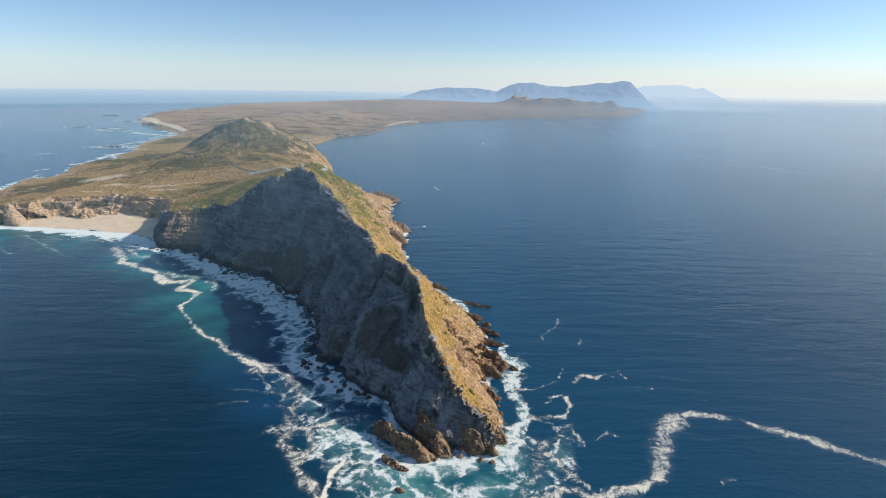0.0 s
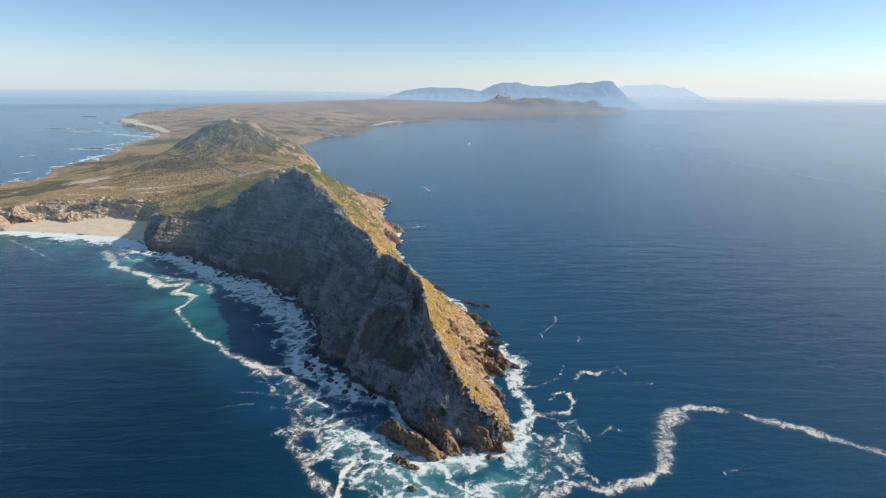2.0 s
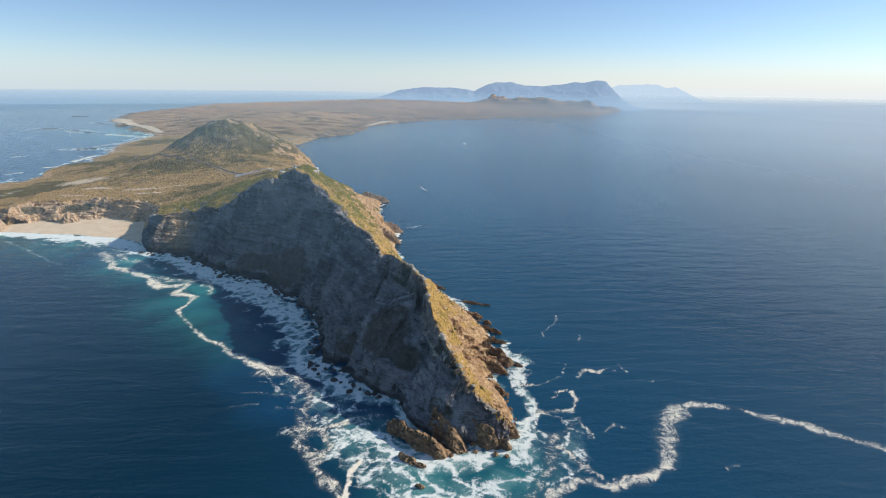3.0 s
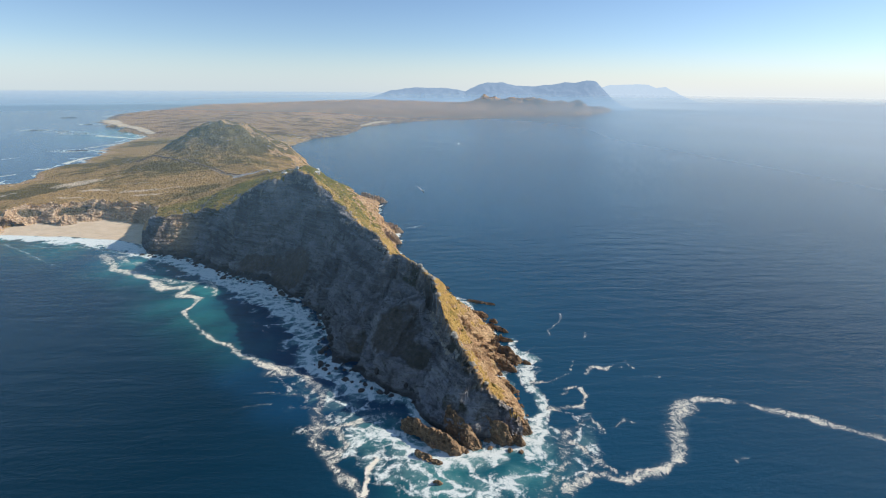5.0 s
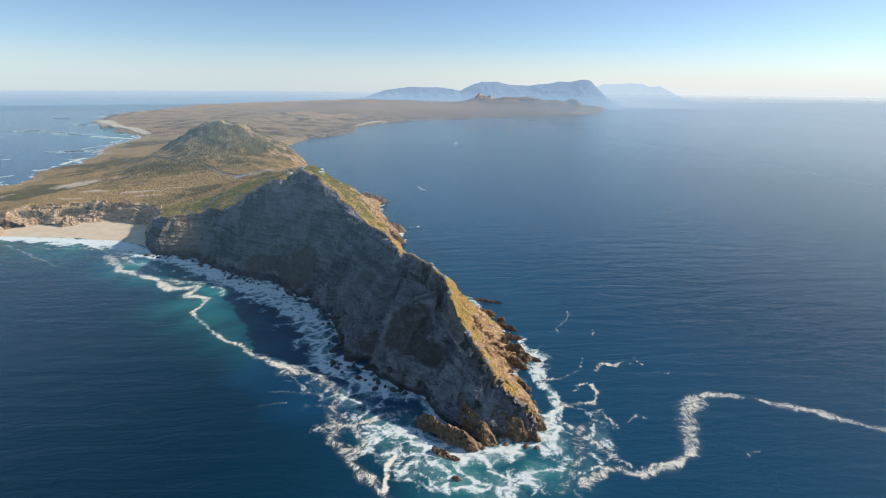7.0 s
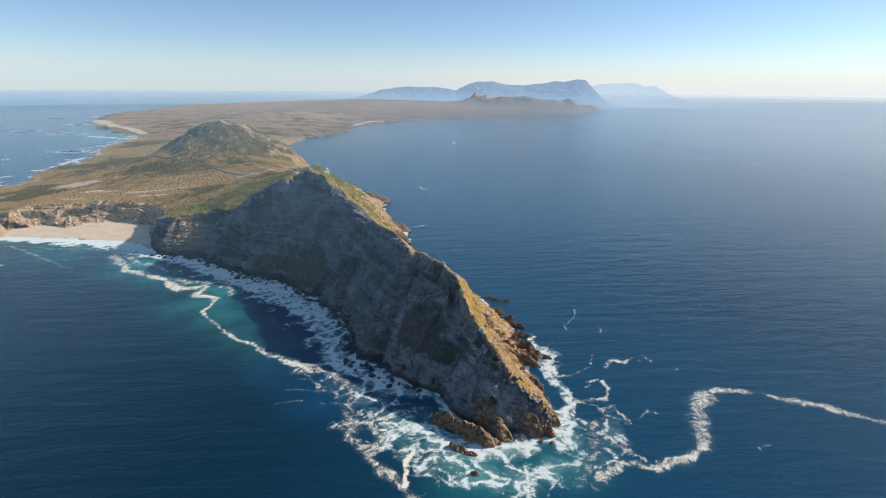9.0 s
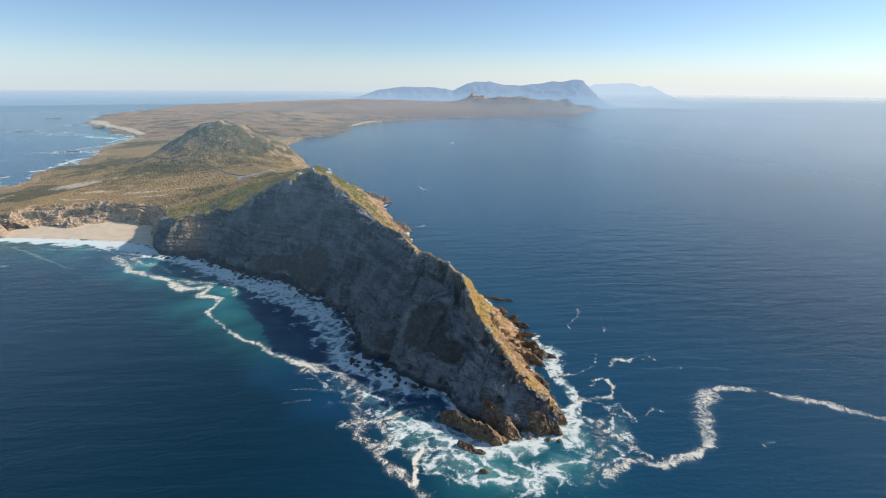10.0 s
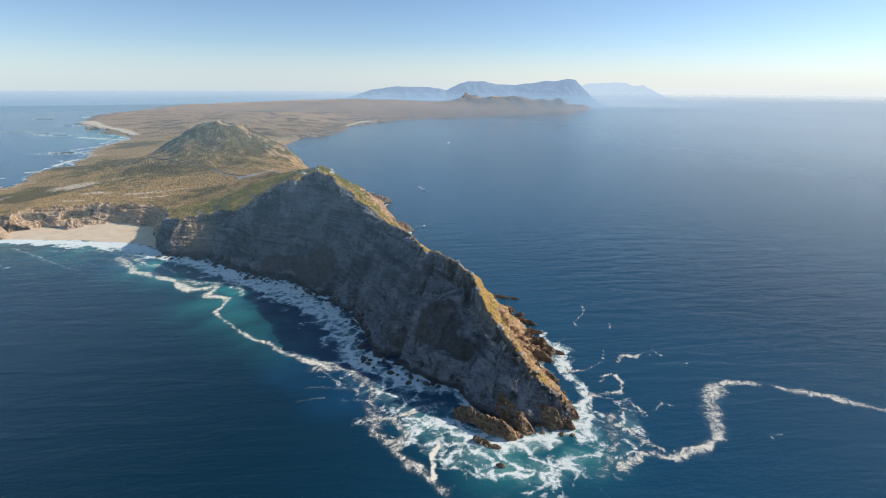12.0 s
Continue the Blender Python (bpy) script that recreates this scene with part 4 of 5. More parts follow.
def slab(a, b, width, tops, seed, lean=0.0, name="rock_slab", label="", material=None, group="rocks of the point"):
    """A long ridge of broken rock from a to b; tops: heights along it; lean moves its crest sideways."""
    a, b = np.array(a, float), np.array(b, float)
    way = b - a
    size = np.hypot(*way)
    way = way / size
    across = np.array([way[1], -way[0]])
    ns, nv = max(22, int(size / 0.38)), 34
    s, v = np.meshgrid(np.linspace(0, 1, ns), np.linspace(-1, 1, nv), indexing="ij")
    top = np.interp(s, np.linspace(0, 1, len(tops)), tops) * (0.62 + 0.35 * ridged(s * size / 5, seed, 0.0, 3) + 0.42 * _hash(np.floor(s * size / 2.3 + 0.5 * v), np.floor(v * 1.5 + seed), np.zeros(s.shape)))
    taper = np.clip(np.minimum(s, 1 - s) * size / (0.45 * width), 0.03, 1) ** 0.5
    half = 0.5 * width * taper * (0.85 + 0.4 * value_noise(s * size / 4, seed + 3.0))
    shape = np.sign(v) * np.abs(v) ** 0.85
    z = top * taper * (1 - np.abs(v) ** 1.5) - 1.2 * np.abs(v) ** 6
    off = half * shape + lean * width * (1 - np.abs(v))
    x = a[0] + s * size * way[0] + off * across[0]
    y = a[1] + s * size * way[1] + off * across[1]
    tilt = 0.5 * x - 0.35 * y
    block = _hash(np.floor(x / 1.7 + 0.4 * z), np.floor(y / 1.7), np.floor(z / 1.3 + tilt)) - 0.5 + 0.6 * (_hash(np.floor(x / 0.8), np.floor(y / 0.8 + 0.3 * z), np.floor(z / 0.9 + tilt)) - 0.5)
    rough = 1.5 * fbm(x / 3.5, y / 3.5, z / 2.5 + seed, 4) + 1.1 * block
    x, y, z = x + rough * across[0] * 0.9, y + rough * across[1] * 0.9, z + 0.75 * rough * (1 - np.abs(v) ** 4)
    idx = np.arange(ns * nv).reshape(ns, nv)
    quads = np.stack([idx[:-1, :-1], idx[1:, :-1], idx[1:, 1:], idx[:-1, 1:]], -1).reshape(-1, 4)
    cx, cy = a[0] + 0.5 * size * way[0], a[1] + 0.5 * size * way[1]
    me = bpy.data.meshes.new(name)
    me.from_pydata(np.stack([x - cx, y - cy, z], -1).reshape(-1, 3).tolist(), [], quads.tolist())
    me.materials.append(material or POINT_ROCK)
    ob = new(name, me)
    ob.location = (cx, cy, 0)
    return tagged(ob, label, "rock", group)


slab((-36, 229), (-7, 202), 9, (5, 7, 6.5, 8, 5), 1.0, 0.18, label="long dark brown rock slab rising from the surf")
slab((-14, 225), (2, 205), 9, (15, 14, 10, 7, 3), 2.0, 0.0, label="brown rock spur with a pointed head in the surf")
slab((0, 224), (20, 208), 9, (11, 10, 8, 9, 6), 3.0, 0.15, label="broken brown rock buttress standing in white surf")
slab((14, 228), (31, 216), 9, (14, 12, 10, 6), 4.0, 0.15, label="brown rock knuckle at the end of the point")
slab((16, 213), (25, 206), 5, (5, 5, 4), 5.0, 0.0, label="low brown rock washed by foam")
slab((-30, 205), (-22, 199), 3.6, (2.2, 2.8, 1.8), 6.0, 0.1, label="small dark rock awash in foam")
slab((-23, 199), (-17, 196), 2.6, (1.4, 1.6, 1.2), 7.0, 0.1, label="small dark rock awash in foam")
slab((-22, 185), (-18, 183), 3.0, (1.2, 1.6, 1.0), 8.0, 0.1, label="small dark rock awash in foam")
for a, b, w, tops, seed in (((18, 390), (40, 380), 3.0, (2.0, 1.6, 1.4, 1.0), 11.0), ((16, 362), (31, 358), 6, (5, 4, 2.5), 12.0), ((31, 351), (36, 346), 3.5, (2.6, 2), 13.0),
                            ((26, 342), (41, 330), 4, (4, 3, 1.6), 14.0), ((24, 322), (42, 316), 4, (5, 3, 1.6), 15.0), ((20, 300), (42, 287), 8, (12, 10, 7, 3), 16.0),
                            ((16, 290), (36, 276), 6, (11, 7, 3), 17.0), ((42, 288), (47, 284), 3.2, (1.8, 1.4), 18.0), ((-8, 424), (6, 418), 4, (5, 3, 1.6), 19.0),
                            ((20, 262), (31, 253), 5, (6, 5, 2.5), 20.0)):
    slab(a, b, w, tops, seed, 0.1, label="brown rock ledge reaching into the surf below the slope", group="ledges of the lit shore")
for a, b, w, tops, seed in (((-70, 576), (-36, 556), 12, (22, 17, 11, 5), 21.0), ((-80, 612), (-34, 604), 12, (24, 17, 11, 4), 22.0), ((-104, 690), (-62, 676), 14, (26, 18, 10, 4), 23.0),
                            ((-100, 776), (-58, 778), 13, (20, 13, 9, 3), 24.0), ((-112, 720), (-74, 726), 12, (20, 12, 7, 3), 25.0)):
    slab(a, b, w, tops, seed, 0.1, label="tan rock buttress running down into the sea", material=TAN_ROCK, group="buttresses of the bay shore")
slab((-465, 650), (-440, 656), 16, (5, 12, 5), 31.0, 0.0, name="rock_stack", label="pointed dark rock stack on the sand beach", material=TAN_ROCK, group="rocks on the beach")
slab((-548, 650), (-506, 612), 20, (20, 17, 10, 5), 34.0, 0.1, name="cliff_buttress", label="tan layered cliff spur at the end of the beach", material=TAN_ROCK, group="buttresses behind the beach")
for a, b, w, tops, seed in (((-1400, 2045), (-1355, 2075), 14, (1.0, 1.4, 0.9), 41.0), ((-1270, 1992), (-1235, 2002), 11, (1.0, 1.2, 0.8), 42.0), ((-1740, 2795), (-1670, 2815), 20, (1.4, 1.6, 1.2), 43.0),
                            ((-1390, 2378), (-1350, 2362), 14, (1.2, 1.4, 1.0), 44.0), ((-1165, 1905), (-1130, 1925), 10, (1.0, 1.3, 0.9), 45.0), ((-900, 1420), (-860, 1440), 14, (1.4, 1.8, 1.2), 46.0)):
    slab(a, b, w, tops, seed, 0.0, name="reef", label="low dark reef breaking the swell off the coast", material=SHORE_ROCK, group="reefs off the coast")


def boulder_mesh(name, seed, material, flat=0.75):
    bm = bmesh.new()
    bmesh.ops.create_icosphere(bm, subdivisions=2, radius=1.0)
    for vert in bm.verts:
        p = vert.co.normalized()
        d = 1 + 0.55 * (noise.noise(p * 1.3 + Vector((seed, 0, 0)))) + 0.22 * noise.noise(p * 3.1 + Vector((0, seed, 0)))
        q = p * d
        vert.co = Vector((q.x, q.y, q.z * flat))
    me = bpy.data.meshes.new(name)
    bm.to_mesh(me)
    bm.free()
    me.materials.append(material)
    return me


def along(line, t):
    line = np.asarray(line, float)
    d = np.r_[0, np.cumsum(np.hypot(*np.diff(line[:, :2], axis=0).T))]
    return [float(np.interp(t * d[-1], d, line[:, k])) for k in range(line.shape[1])]


rnd = random.Random(4)
SHAPES = {m.name: [boulder_mesh("boulder", 3.7 * k + 1, m, 0.6 + 0.1 * k) for k in range(4)] for m in (SHORE_ROCK, PALE_ROCK, POINT_ROCK)}


def scatter(name, line, count, out, sizes, material, label, group, sea_level=None):
    """Boulders along a line of the plan, each an object of its own."""
    spots = []
    for _ in range(count):
        x, y = along(line, rnd.random())[:2]
        spots.append((x + rnd.uniform(*out[0]), y + rnd.uniform(*out[1])))
    heights = land_anew(*(np.array([spots])[..., k] for k in (0, 1)))[0][0]
    for (x, y), z in zip(spots, heights):
        size = rnd.uniform(*sizes) * rnd.choice((0.6, 0.8, 1.0, 1.0, 1.4))
        z = float(z)
        if sea_level is not None:
            z = max(z, sea_level)
        ob = new(name, rnd.choice(SHAPES[material.name]))
        ob.matrix_world = pose(x, y, z + 0.15 * size, rnd.uniform(-20, 20), rnd.uniform(-20, 20), rnd.uniform(0, 360)) @ Matrix.Diagonal((size, size * rnd.uniform(0.6, 1), size, 1))
        tagged(ob, label, "boulder", group)


WEST_FOOT = [p[:2] for p in COAST_WEST[5:20]]
scatter("shore_boulder", WEST_FOOT, 120, ((-9, 3), (-7, 3)), (0.9, 2.4), SHORE_ROCK, "dark wet boulder in the surf below the cliff", "boulders under the shaded cliff", 0.0)
scatter("shore_boulder", [p[:2] for p in COAST_EAST[19:]], 110, ((-3, 3), (-3, 3)), (0.5, 1.5), POINT_ROCK, "brown boulder at the edge of the surf", "boulders on the lit shore", 0.0)
scatter("shore_boulder", [p[:2] for p in COAST_WEST[:5]], 26, ((-4, 4), (-7, 0)), (0.7, 1.7), POINT_ROCK, "brown boulder in white foam off the point", "boulders at the point", 0.0)
scatter("crest_boulder", [p[:2] for p in SPINE[2:15]], 150, ((-3.0, 0.8), (-3, 3)), (0.45, 1.2), PALE_ROCK, "pale weathered boulder on the cliff edge", "boulders along the crest")
scatter("crest_boulder", [p[:2] for p in SPINE[2:10]], 90, ((-2.5, 1.5), (-3, 3)), (0.7, 1.5), PALE_ROCK, "pale weathered boulder on the cliff edge", "boulders along the crest")
scatter("crest_boulder", [(-138, 570), (-180, 545), (-215, 525), (-255, 550), (-290, 562)], 36, ((-4, 4), (-4, 6)), (0.5, 1.2), PALE_ROCK, "pale weathered boulder on the cliff edge", "boulders along the crest")
scatter("hill_boulder", [(-350, 1010), (-310, 1040), (-300, 1090), (-390, 1085), (-430, 1070)], 44, ((-30, 30), (-30, 20)), (0.8, 2.0), PALE_ROCK, "pale boulder on the scrub covered hill", "boulders on the hill")

# ---- station on the summit, road and car park ----
def plain_material(name, color, rough=0.85, grain=2.0, spread=0.12):
    n = Nodes(name)
    c = n.mix(n.span(n.noise(grain, 6, 0.65), 0.3, 0.7), tuple(v * (1 - spread) for v in color), tuple(min(1, v * (1 + spread)) for v in color))
    return n.finish(c, rough, n.bump(n.noise(grain * 4, 6, 0.6), 0.2, 0.05), 0.3)


WHITE_WALL = plain_material("whitewash", (0.74, 0.72, 0.67))
ROOF_WHITE = plain_material("pale_roof_sheet", (0.66, 0.64, 0.60))
DARK_PANE = plain_material("dark_window_glass", (0.03, 0.035, 0.04), 0.15)
DOOR_WOOD = plain_material("green_door_paint", (0.05, 0.10, 0.07), 0.5)
STEEL = plain_material("grey_steel", (0.32, 0.33, 0.34), 0.45)
ASPHALT = plain_material("asphalt", (0.19, 0.145, 0.105), 1.0, 0.6)
GRAVEL = plain_material("pale_gravel", (0.50, 0.44, 0.36), 0.95, 0.7)
TYRE = plain_material("black_rubber", (0.02, 0.02, 0.02), 0.8)


def part(name, bm, material, parent, label=""):
    me = bpy.data.meshes.new(name)
    bm.to_mesh(me)
    bm.free()
    me.materials.append(material)
    ob = new(name, me)
    ob.parent = parent
    return tagged(ob, label)


def box(x0, y0, z0, x1, y1, z1, bevel=0.0):
    bm = bmesh.new()
    bmesh.ops.create_cube(bm, size=1.0)
    for vert in bm.verts:
        vert.co = Vector(((x0 + x1) / 2 + vert.co.x * (x1 - x0), (y0 + y1) / 2 + vert.co.y * (y1 - y0), (z0 + z1) / 2 + vert.co.z * (z1 - z0)))
    if bevel:
        bmesh.ops.bevel(bm, geom=list(bm.edges), offset=bevel, segments=1, affect="EDGES")
    return bm


def rod(x, y, z0, z1, r0, r1, sides=12):
    bm = bmesh.new()
    bmesh.ops.create_cone(bm, cap_ends=True, segments=sides, radius1=r0, radius2=r1, depth=z1 - z0, matrix=Matrix.Translation((x, y, (z0 + z1) / 2)))
    return bm


def gable(lx, ly, z0, rise, over):
    """A pitched roof with its ridge along x."""
    bm = bmesh.new()
    a, b = lx / 2 + over, ly / 2 + over
    lower = [bm.verts.new(p) for p in ((-a, -b, z0), (a, -b, z0), (a, b, z0), (-a, b, z0))]
    under = [bm.verts.new(p) for p in ((-a, -b, z0 - 0.12), (a, -b, z0 - 0.12), (a, b, z0 - 0.12), (-a, b, z0 - 0.12))]
    r0, r1 = bm.verts.new((-a, 0, z0 + rise)), bm.verts.new((a, 0, z0 + rise))
    for f in ((lower[0], lower[1], r1, r0), (lower[2], lower[3], r0, r1), (lower[1], lower[2], r1), (lower[3], lower[0], r0), tuple(reversed(under)),
              (under[0], under[1], lower[1], lower[0]), (under[1], under[2], lower[2], lower[1]), (under[2], under[3], lower[3], lower[2]), (under[3], under[0], lower[0], lower[3])):
        bm.faces.new(f)
    return bm


def house(x, y, turn, lx, ly, tall, rise, label, windows=3):
    base = min(ground(x + dx, y + dy) for dx in (-lx / 2, lx / 2) for dy in (-ly / 2, ly / 2))
    root = tagged(new("house"), label, "house", "houses of the station")
    root.matrix_world = pose(x, y, base - 0.3, 0, 0, turn)
    h = tall + 0.6
    part("wall", box(-lx / 2, -ly / 2, -0.8, lx / 2, ly / 2, h, 0.04), WHITE_WALL, root)
    part("roof", gable(lx, ly, h + 0.02, rise, 0.25), ROOF_WHITE, root, "pale sheet roof")
    for side in (-1, 1):
        for k in range(windows):
            wx = (k + 0.5) / windows * lx * 0.84 - lx * 0.42
            edge = side * (ly / 2 + 0.02)
            if side < 0 and k == windows // 2:
                part("door", box(wx - 0.4, edge - 0.04, 0.4, wx + 0.4, edge + 0.03, 0.4 + min(1.9, tall * 0.8)), DOOR_WOOD, root, "dark green door")
            else:
                pane = part("window", box(wx - 0.36, edge - 0.03, 1.0, wx + 0.36, edge + 0.03, 1.0 + tall * 0.38), DARK_PANE, root, "dark window")
                part("sill", box(wx - 0.45, edge - 0.08, 0.93, wx + 0.45, edge + 0.08, 0.995), WHITE_WALL, pane)
    return root


house(-131.5, 578, 22, 9.0, 4.5, 2.6, 1.3, "white gabled station house on the grassy summit", 4)
house(-129.0, 563, 18, 10.0, 4.2, 2.4, 1.1, "long white station house below the summit", 4)
house(-148, 502, -35, 4.2, 2.6, 1.8, 0.7, "small white house on the cliff path", 3)


def light_tower(x, y):
    z = ground(x, y) - 0.3
    root = tagged(new("light_tower"), "short white round light tower with a lantern", "tower")
    root.location = (x, y, z)
    part("shaft", rod(0, 0, -0.6, 2.2, 1.15, 0.95, 20), WHITE_WALL, root)
    part("gallery", rod(0, 0, 2.2, 2.4, 1.35, 1.35, 20), WHITE_WALL, root)
    lantern = part("lantern", rod(0, 0, 2.4, 3.4, 0.75, 0.75, 12), DARK_PANE, root, "glazed lantern")
    part("dome", rod(0, 0, 3.4, 3.9, 0.85, 0.05, 12), WHITE_WALL, root)
    part("door", box(-0.35, -1.2, 0.2, 0.35, -1.0, 1.7), DOOR_WOOD, root)


light_tower(-133.5, 493)


def radio_mast(x, y):
    z = ground(x, y) - 0.2
    root = tagged(new("radio_mast"), "thin grey steel radio mast on the summit", "mast")
    root.location = (x, y, z)
    part("foot", box(-0.4, -0.4, -0.4, 0.4, 0.4, 0.3), WHITE_WALL, root)
    part("pole", rod(0, 0, 0.3, 11.5, 0.22, 0.09, 8), STEEL, root)
    for zz in (6.5, 9.5):
        part("crossbar", box(-0.7, -0.06, zz, 0.7, 0.06, zz + 0.12), STEEL, root)


radio_mast(-136, 497)


def draped(name, line, widths, lift, material, label, category):
    """A ribbon laid over the land along a line."""
    n = max(2, int(sum(math.dist(p, q) for p, q in zip(line[:-1], line[1:])) / 3))
    mid = np.array([along(line, k / n) for k in range(n + 1)])
    w = np.interp(np.linspace(0, 1, n + 1), np.linspace(0, 1, len(widths)), widths)
    if material is SAND:
        w = w * (0.45 + 1.2 * value_noise(mid[:, 0] / 11, mid[:, 1] / 11, 4.0))
    way = np.gradient(mid, axis=0)
    way /= np.hypot(*way.T)[:, None]
    rows = []
    for k, off in enumerate((-1, -0.5, 0, 0.5, 1)):
        px, py = mid[:, 0] + way[:, 1] * off * w / 2, mid[:, 1] - way[:, 0] * off * w / 2
        rows.append(np.stack([px, py, land_anew(px[None], py[None])[0][0] + lift - (0.5 if abs(off) == 1 else 0)], -1))
    co = np.stack(rows, 1)
    for c in range(1, 4):
        co[:, c, 2] = np.maximum(co[:, c, 2], co[:, :, 2].max(1) - 1.6)
    idx = np.arange((n + 1) * 5).reshape(n + 1, 5)
    quads = np.stack([idx[:-1, :-1], idx[:-1, 1:], idx[1:, 1:], idx[1:, :-1]], -1).reshape(-1, 4)
    me = bpy.data.meshes.new(name)
    me.from_pydata(co.reshape(-1, 3).tolist(), [], quads.tolist())
    me.polygons.foreach_set("use_smooth", np.ones(len(quads), bool))
    me.materials.append(material)
    return tagged(new(name, me), label, category, kind="structure")


ROAD = [(-262, 758), (-285, 785), (-310, 815), (-345, 868), (-413, 935), (-468, 978), (-530, 1015), (-600, 1090), (-660, 1250)]
draped("road", ROAD, (3.8, 3.8), 0.6, ASPHALT, "narrow dark asphalt road round the foot of the hill", "road")
draped("road_shoulder", [(x - 4.2, y - 2.2) for x, y in ROAD[:4]], (2.2, 1.2), 0.5, GRAVEL, "pale gravel shoulder beside the road", "shoulder")
draped("car_park", [(-280, 764), (-266, 762), (-252, 762), (-238, 768), (-230, 778)], (9, 12, 10, 6), 0.8, GRAVEL, "pale gravel car park on the saddle", "car park")
draped("footpath", [(-232, 772), (-215, 712), (-196, 668), (-172, 620), (-160, 596), (-146, 580), (-138, 572)], (1.8, 1.8), 0.5, GRAVEL, "pale footpath climbing to the summit", "path")
draped("dune_beach", [(-1466, 2640), (-1384, 2575), (-1230, 2330), (-1104, 2150), (-985, 2010), (-890, 1880)], (14, 60, 40, 30, 30, 18), 2.0, SAND, "white dune beach on the far shore", "beach")
draped("dune_beach", [(-225, 2300), (-190, 2370), (-140, 2470), (-90, 2540)], (6, 20, 20, 6), 0.8, SAND, "white sand beach at the head of the bay", "beach")


def car(x, y, turn, paint, label):
    z = ground(x, y) + 0.85
    root = tagged(new("car"), label, "car", "cars in the car park")
    root.matrix_world = pose(x, y, z, 0, 0, turn) @ Matrix.Scale(0.62, 4)
    part("body", box(-2.1, -0.85, 0.3, 2.1, 0.85, 0.95, 0.12), paint, root)
    cabin = part("cabin", box(-1.2, -0.75, 0.95, 1.0, 0.75, 1.5, 0.18), DARK_PANE, root, "dark glazed cabin")
    part("roof", box(-1.0, -0.7, 1.5, 0.8, 0.7, 1.56), paint, cabin)
    for wx in (-1.3, 1.3):
        for wy in (-0.8, 0.8):
            bm = bmesh.new()
            bmesh.ops.create_cone(bm, cap_ends=True, segments=12, radius1=0.33, radius2=0.33, depth=0.22, matrix=pose(wx, wy, 0.33, 90))
            part("wheel", bm, TYRE, root)


PAINTS = [("white", (0.75, 0.75, 0.74)), ("silver", (0.45, 0.46, 0.48)), ("red", (0.35, 0.04, 0.03)), ("dark blue", (0.03, 0.05, 0.12))]
for k in range(9):
    tone, rgb = PAINTS[(0, 1, 0, 2, 0, 1, 3, 0, 1)[k]]
    paint = bpy.data.materials.get("car_paint_" + tone) or plain_material("car_paint_" + tone, rgb, 0.3, 3.0, 0.03)
    px, py = along([(-276, 762), (-262, 759), (-250, 760), (-238, 766)], k / 8)
    car(px, py + (3 if k % 3 == 0 else -1), 70 + 8 * (k % 3), paint, tone + " car parked on the pale gravel")


def wake_material():
    n = Nodes("boat_wake")
    sep = n.tree.nodes.new("ShaderNodeSeparateXYZ")
    n.link(n.tree.nodes.new("ShaderNodeTexCoord").outputs["Generated"], sep.inputs[0])
    n.link(n.math("MULTIPLY", n.span(sep.outputs[0], 0.0, 0.9, 0.1, 0.9), n.span(n.noise(0.8, 6, 0.7), 0.35, 0.6)), n.bsdf.inputs["Alpha"])
    return n.finish((0.8, 0.82, 0.82), 0.9)


WAKE = wake_material()
def boat(x, y, turn, scale, label):
    root = tagged(new("motor_boat"), label, "boat", "boats on the bay")
    root.matrix_world = pose(x, y, 0, 0, 0, turn) @ Matrix.Scale(scale, 4)
    bm = bmesh.new()
    ring = []
    for k in range(9):
        t = k / 8
        w = 1.3 * math.sin(math.pi * min(1, 0.35 + 0.65 * (1 - t)) * 0.5) * (1 - t ** 4)
        ring.append([bm.verts.new((-4 + 8 * t, sy * w, zz)) for sy, zz in ((-1, 1.0 + 0.5 * t), (-0.6, -0.4), (0.6, -0.4), (1, 1.0 + 0.5 * t))])
    for p, q in zip(ring[:-1], ring[1:]):
        for m in range(3):
            bm.faces.new((p[m], p[m + 1], q[m + 1], q[m]))
        bm.faces.new((p[3], p[0], q[0], q[3]))
    bm.faces.new(ring[0])
    part("hull", bm, WHITE_WALL, root)
    cabin = part("cabin", box(-1.4, -0.8, 1.0, 1.2, 0.8, 2.4, 0.1), WHITE_WALL, root)
    part("window", box(0.6, -0.7, 1.6, 1.26, 0.7, 2.1), DARK_PANE, cabin, "dark windscreen")
    bm = bmesh.new()
    rows = [(bm.verts.new((-60 + 58 * k / 20, -0.8 - 2.2 * (1 - k / 20), 0.10)), bm.verts.new((-60 + 58 * k / 20, 0.8 + 2.2 * (1 - k / 20), 0.10))) for k in range(21)]
    for p, q in zip(rows[:-1], rows[1:]):
        bm.faces.new((p[0], q[0], q[1], p[1]))
    part("wake", bm, WAKE, root, "white wake of foam")


boat(0.5, 861, -78, 1.0, "small white motor boat drawing a wake")
boat(140, 1620, 40, 1.0, "small white boat far out on the bay")


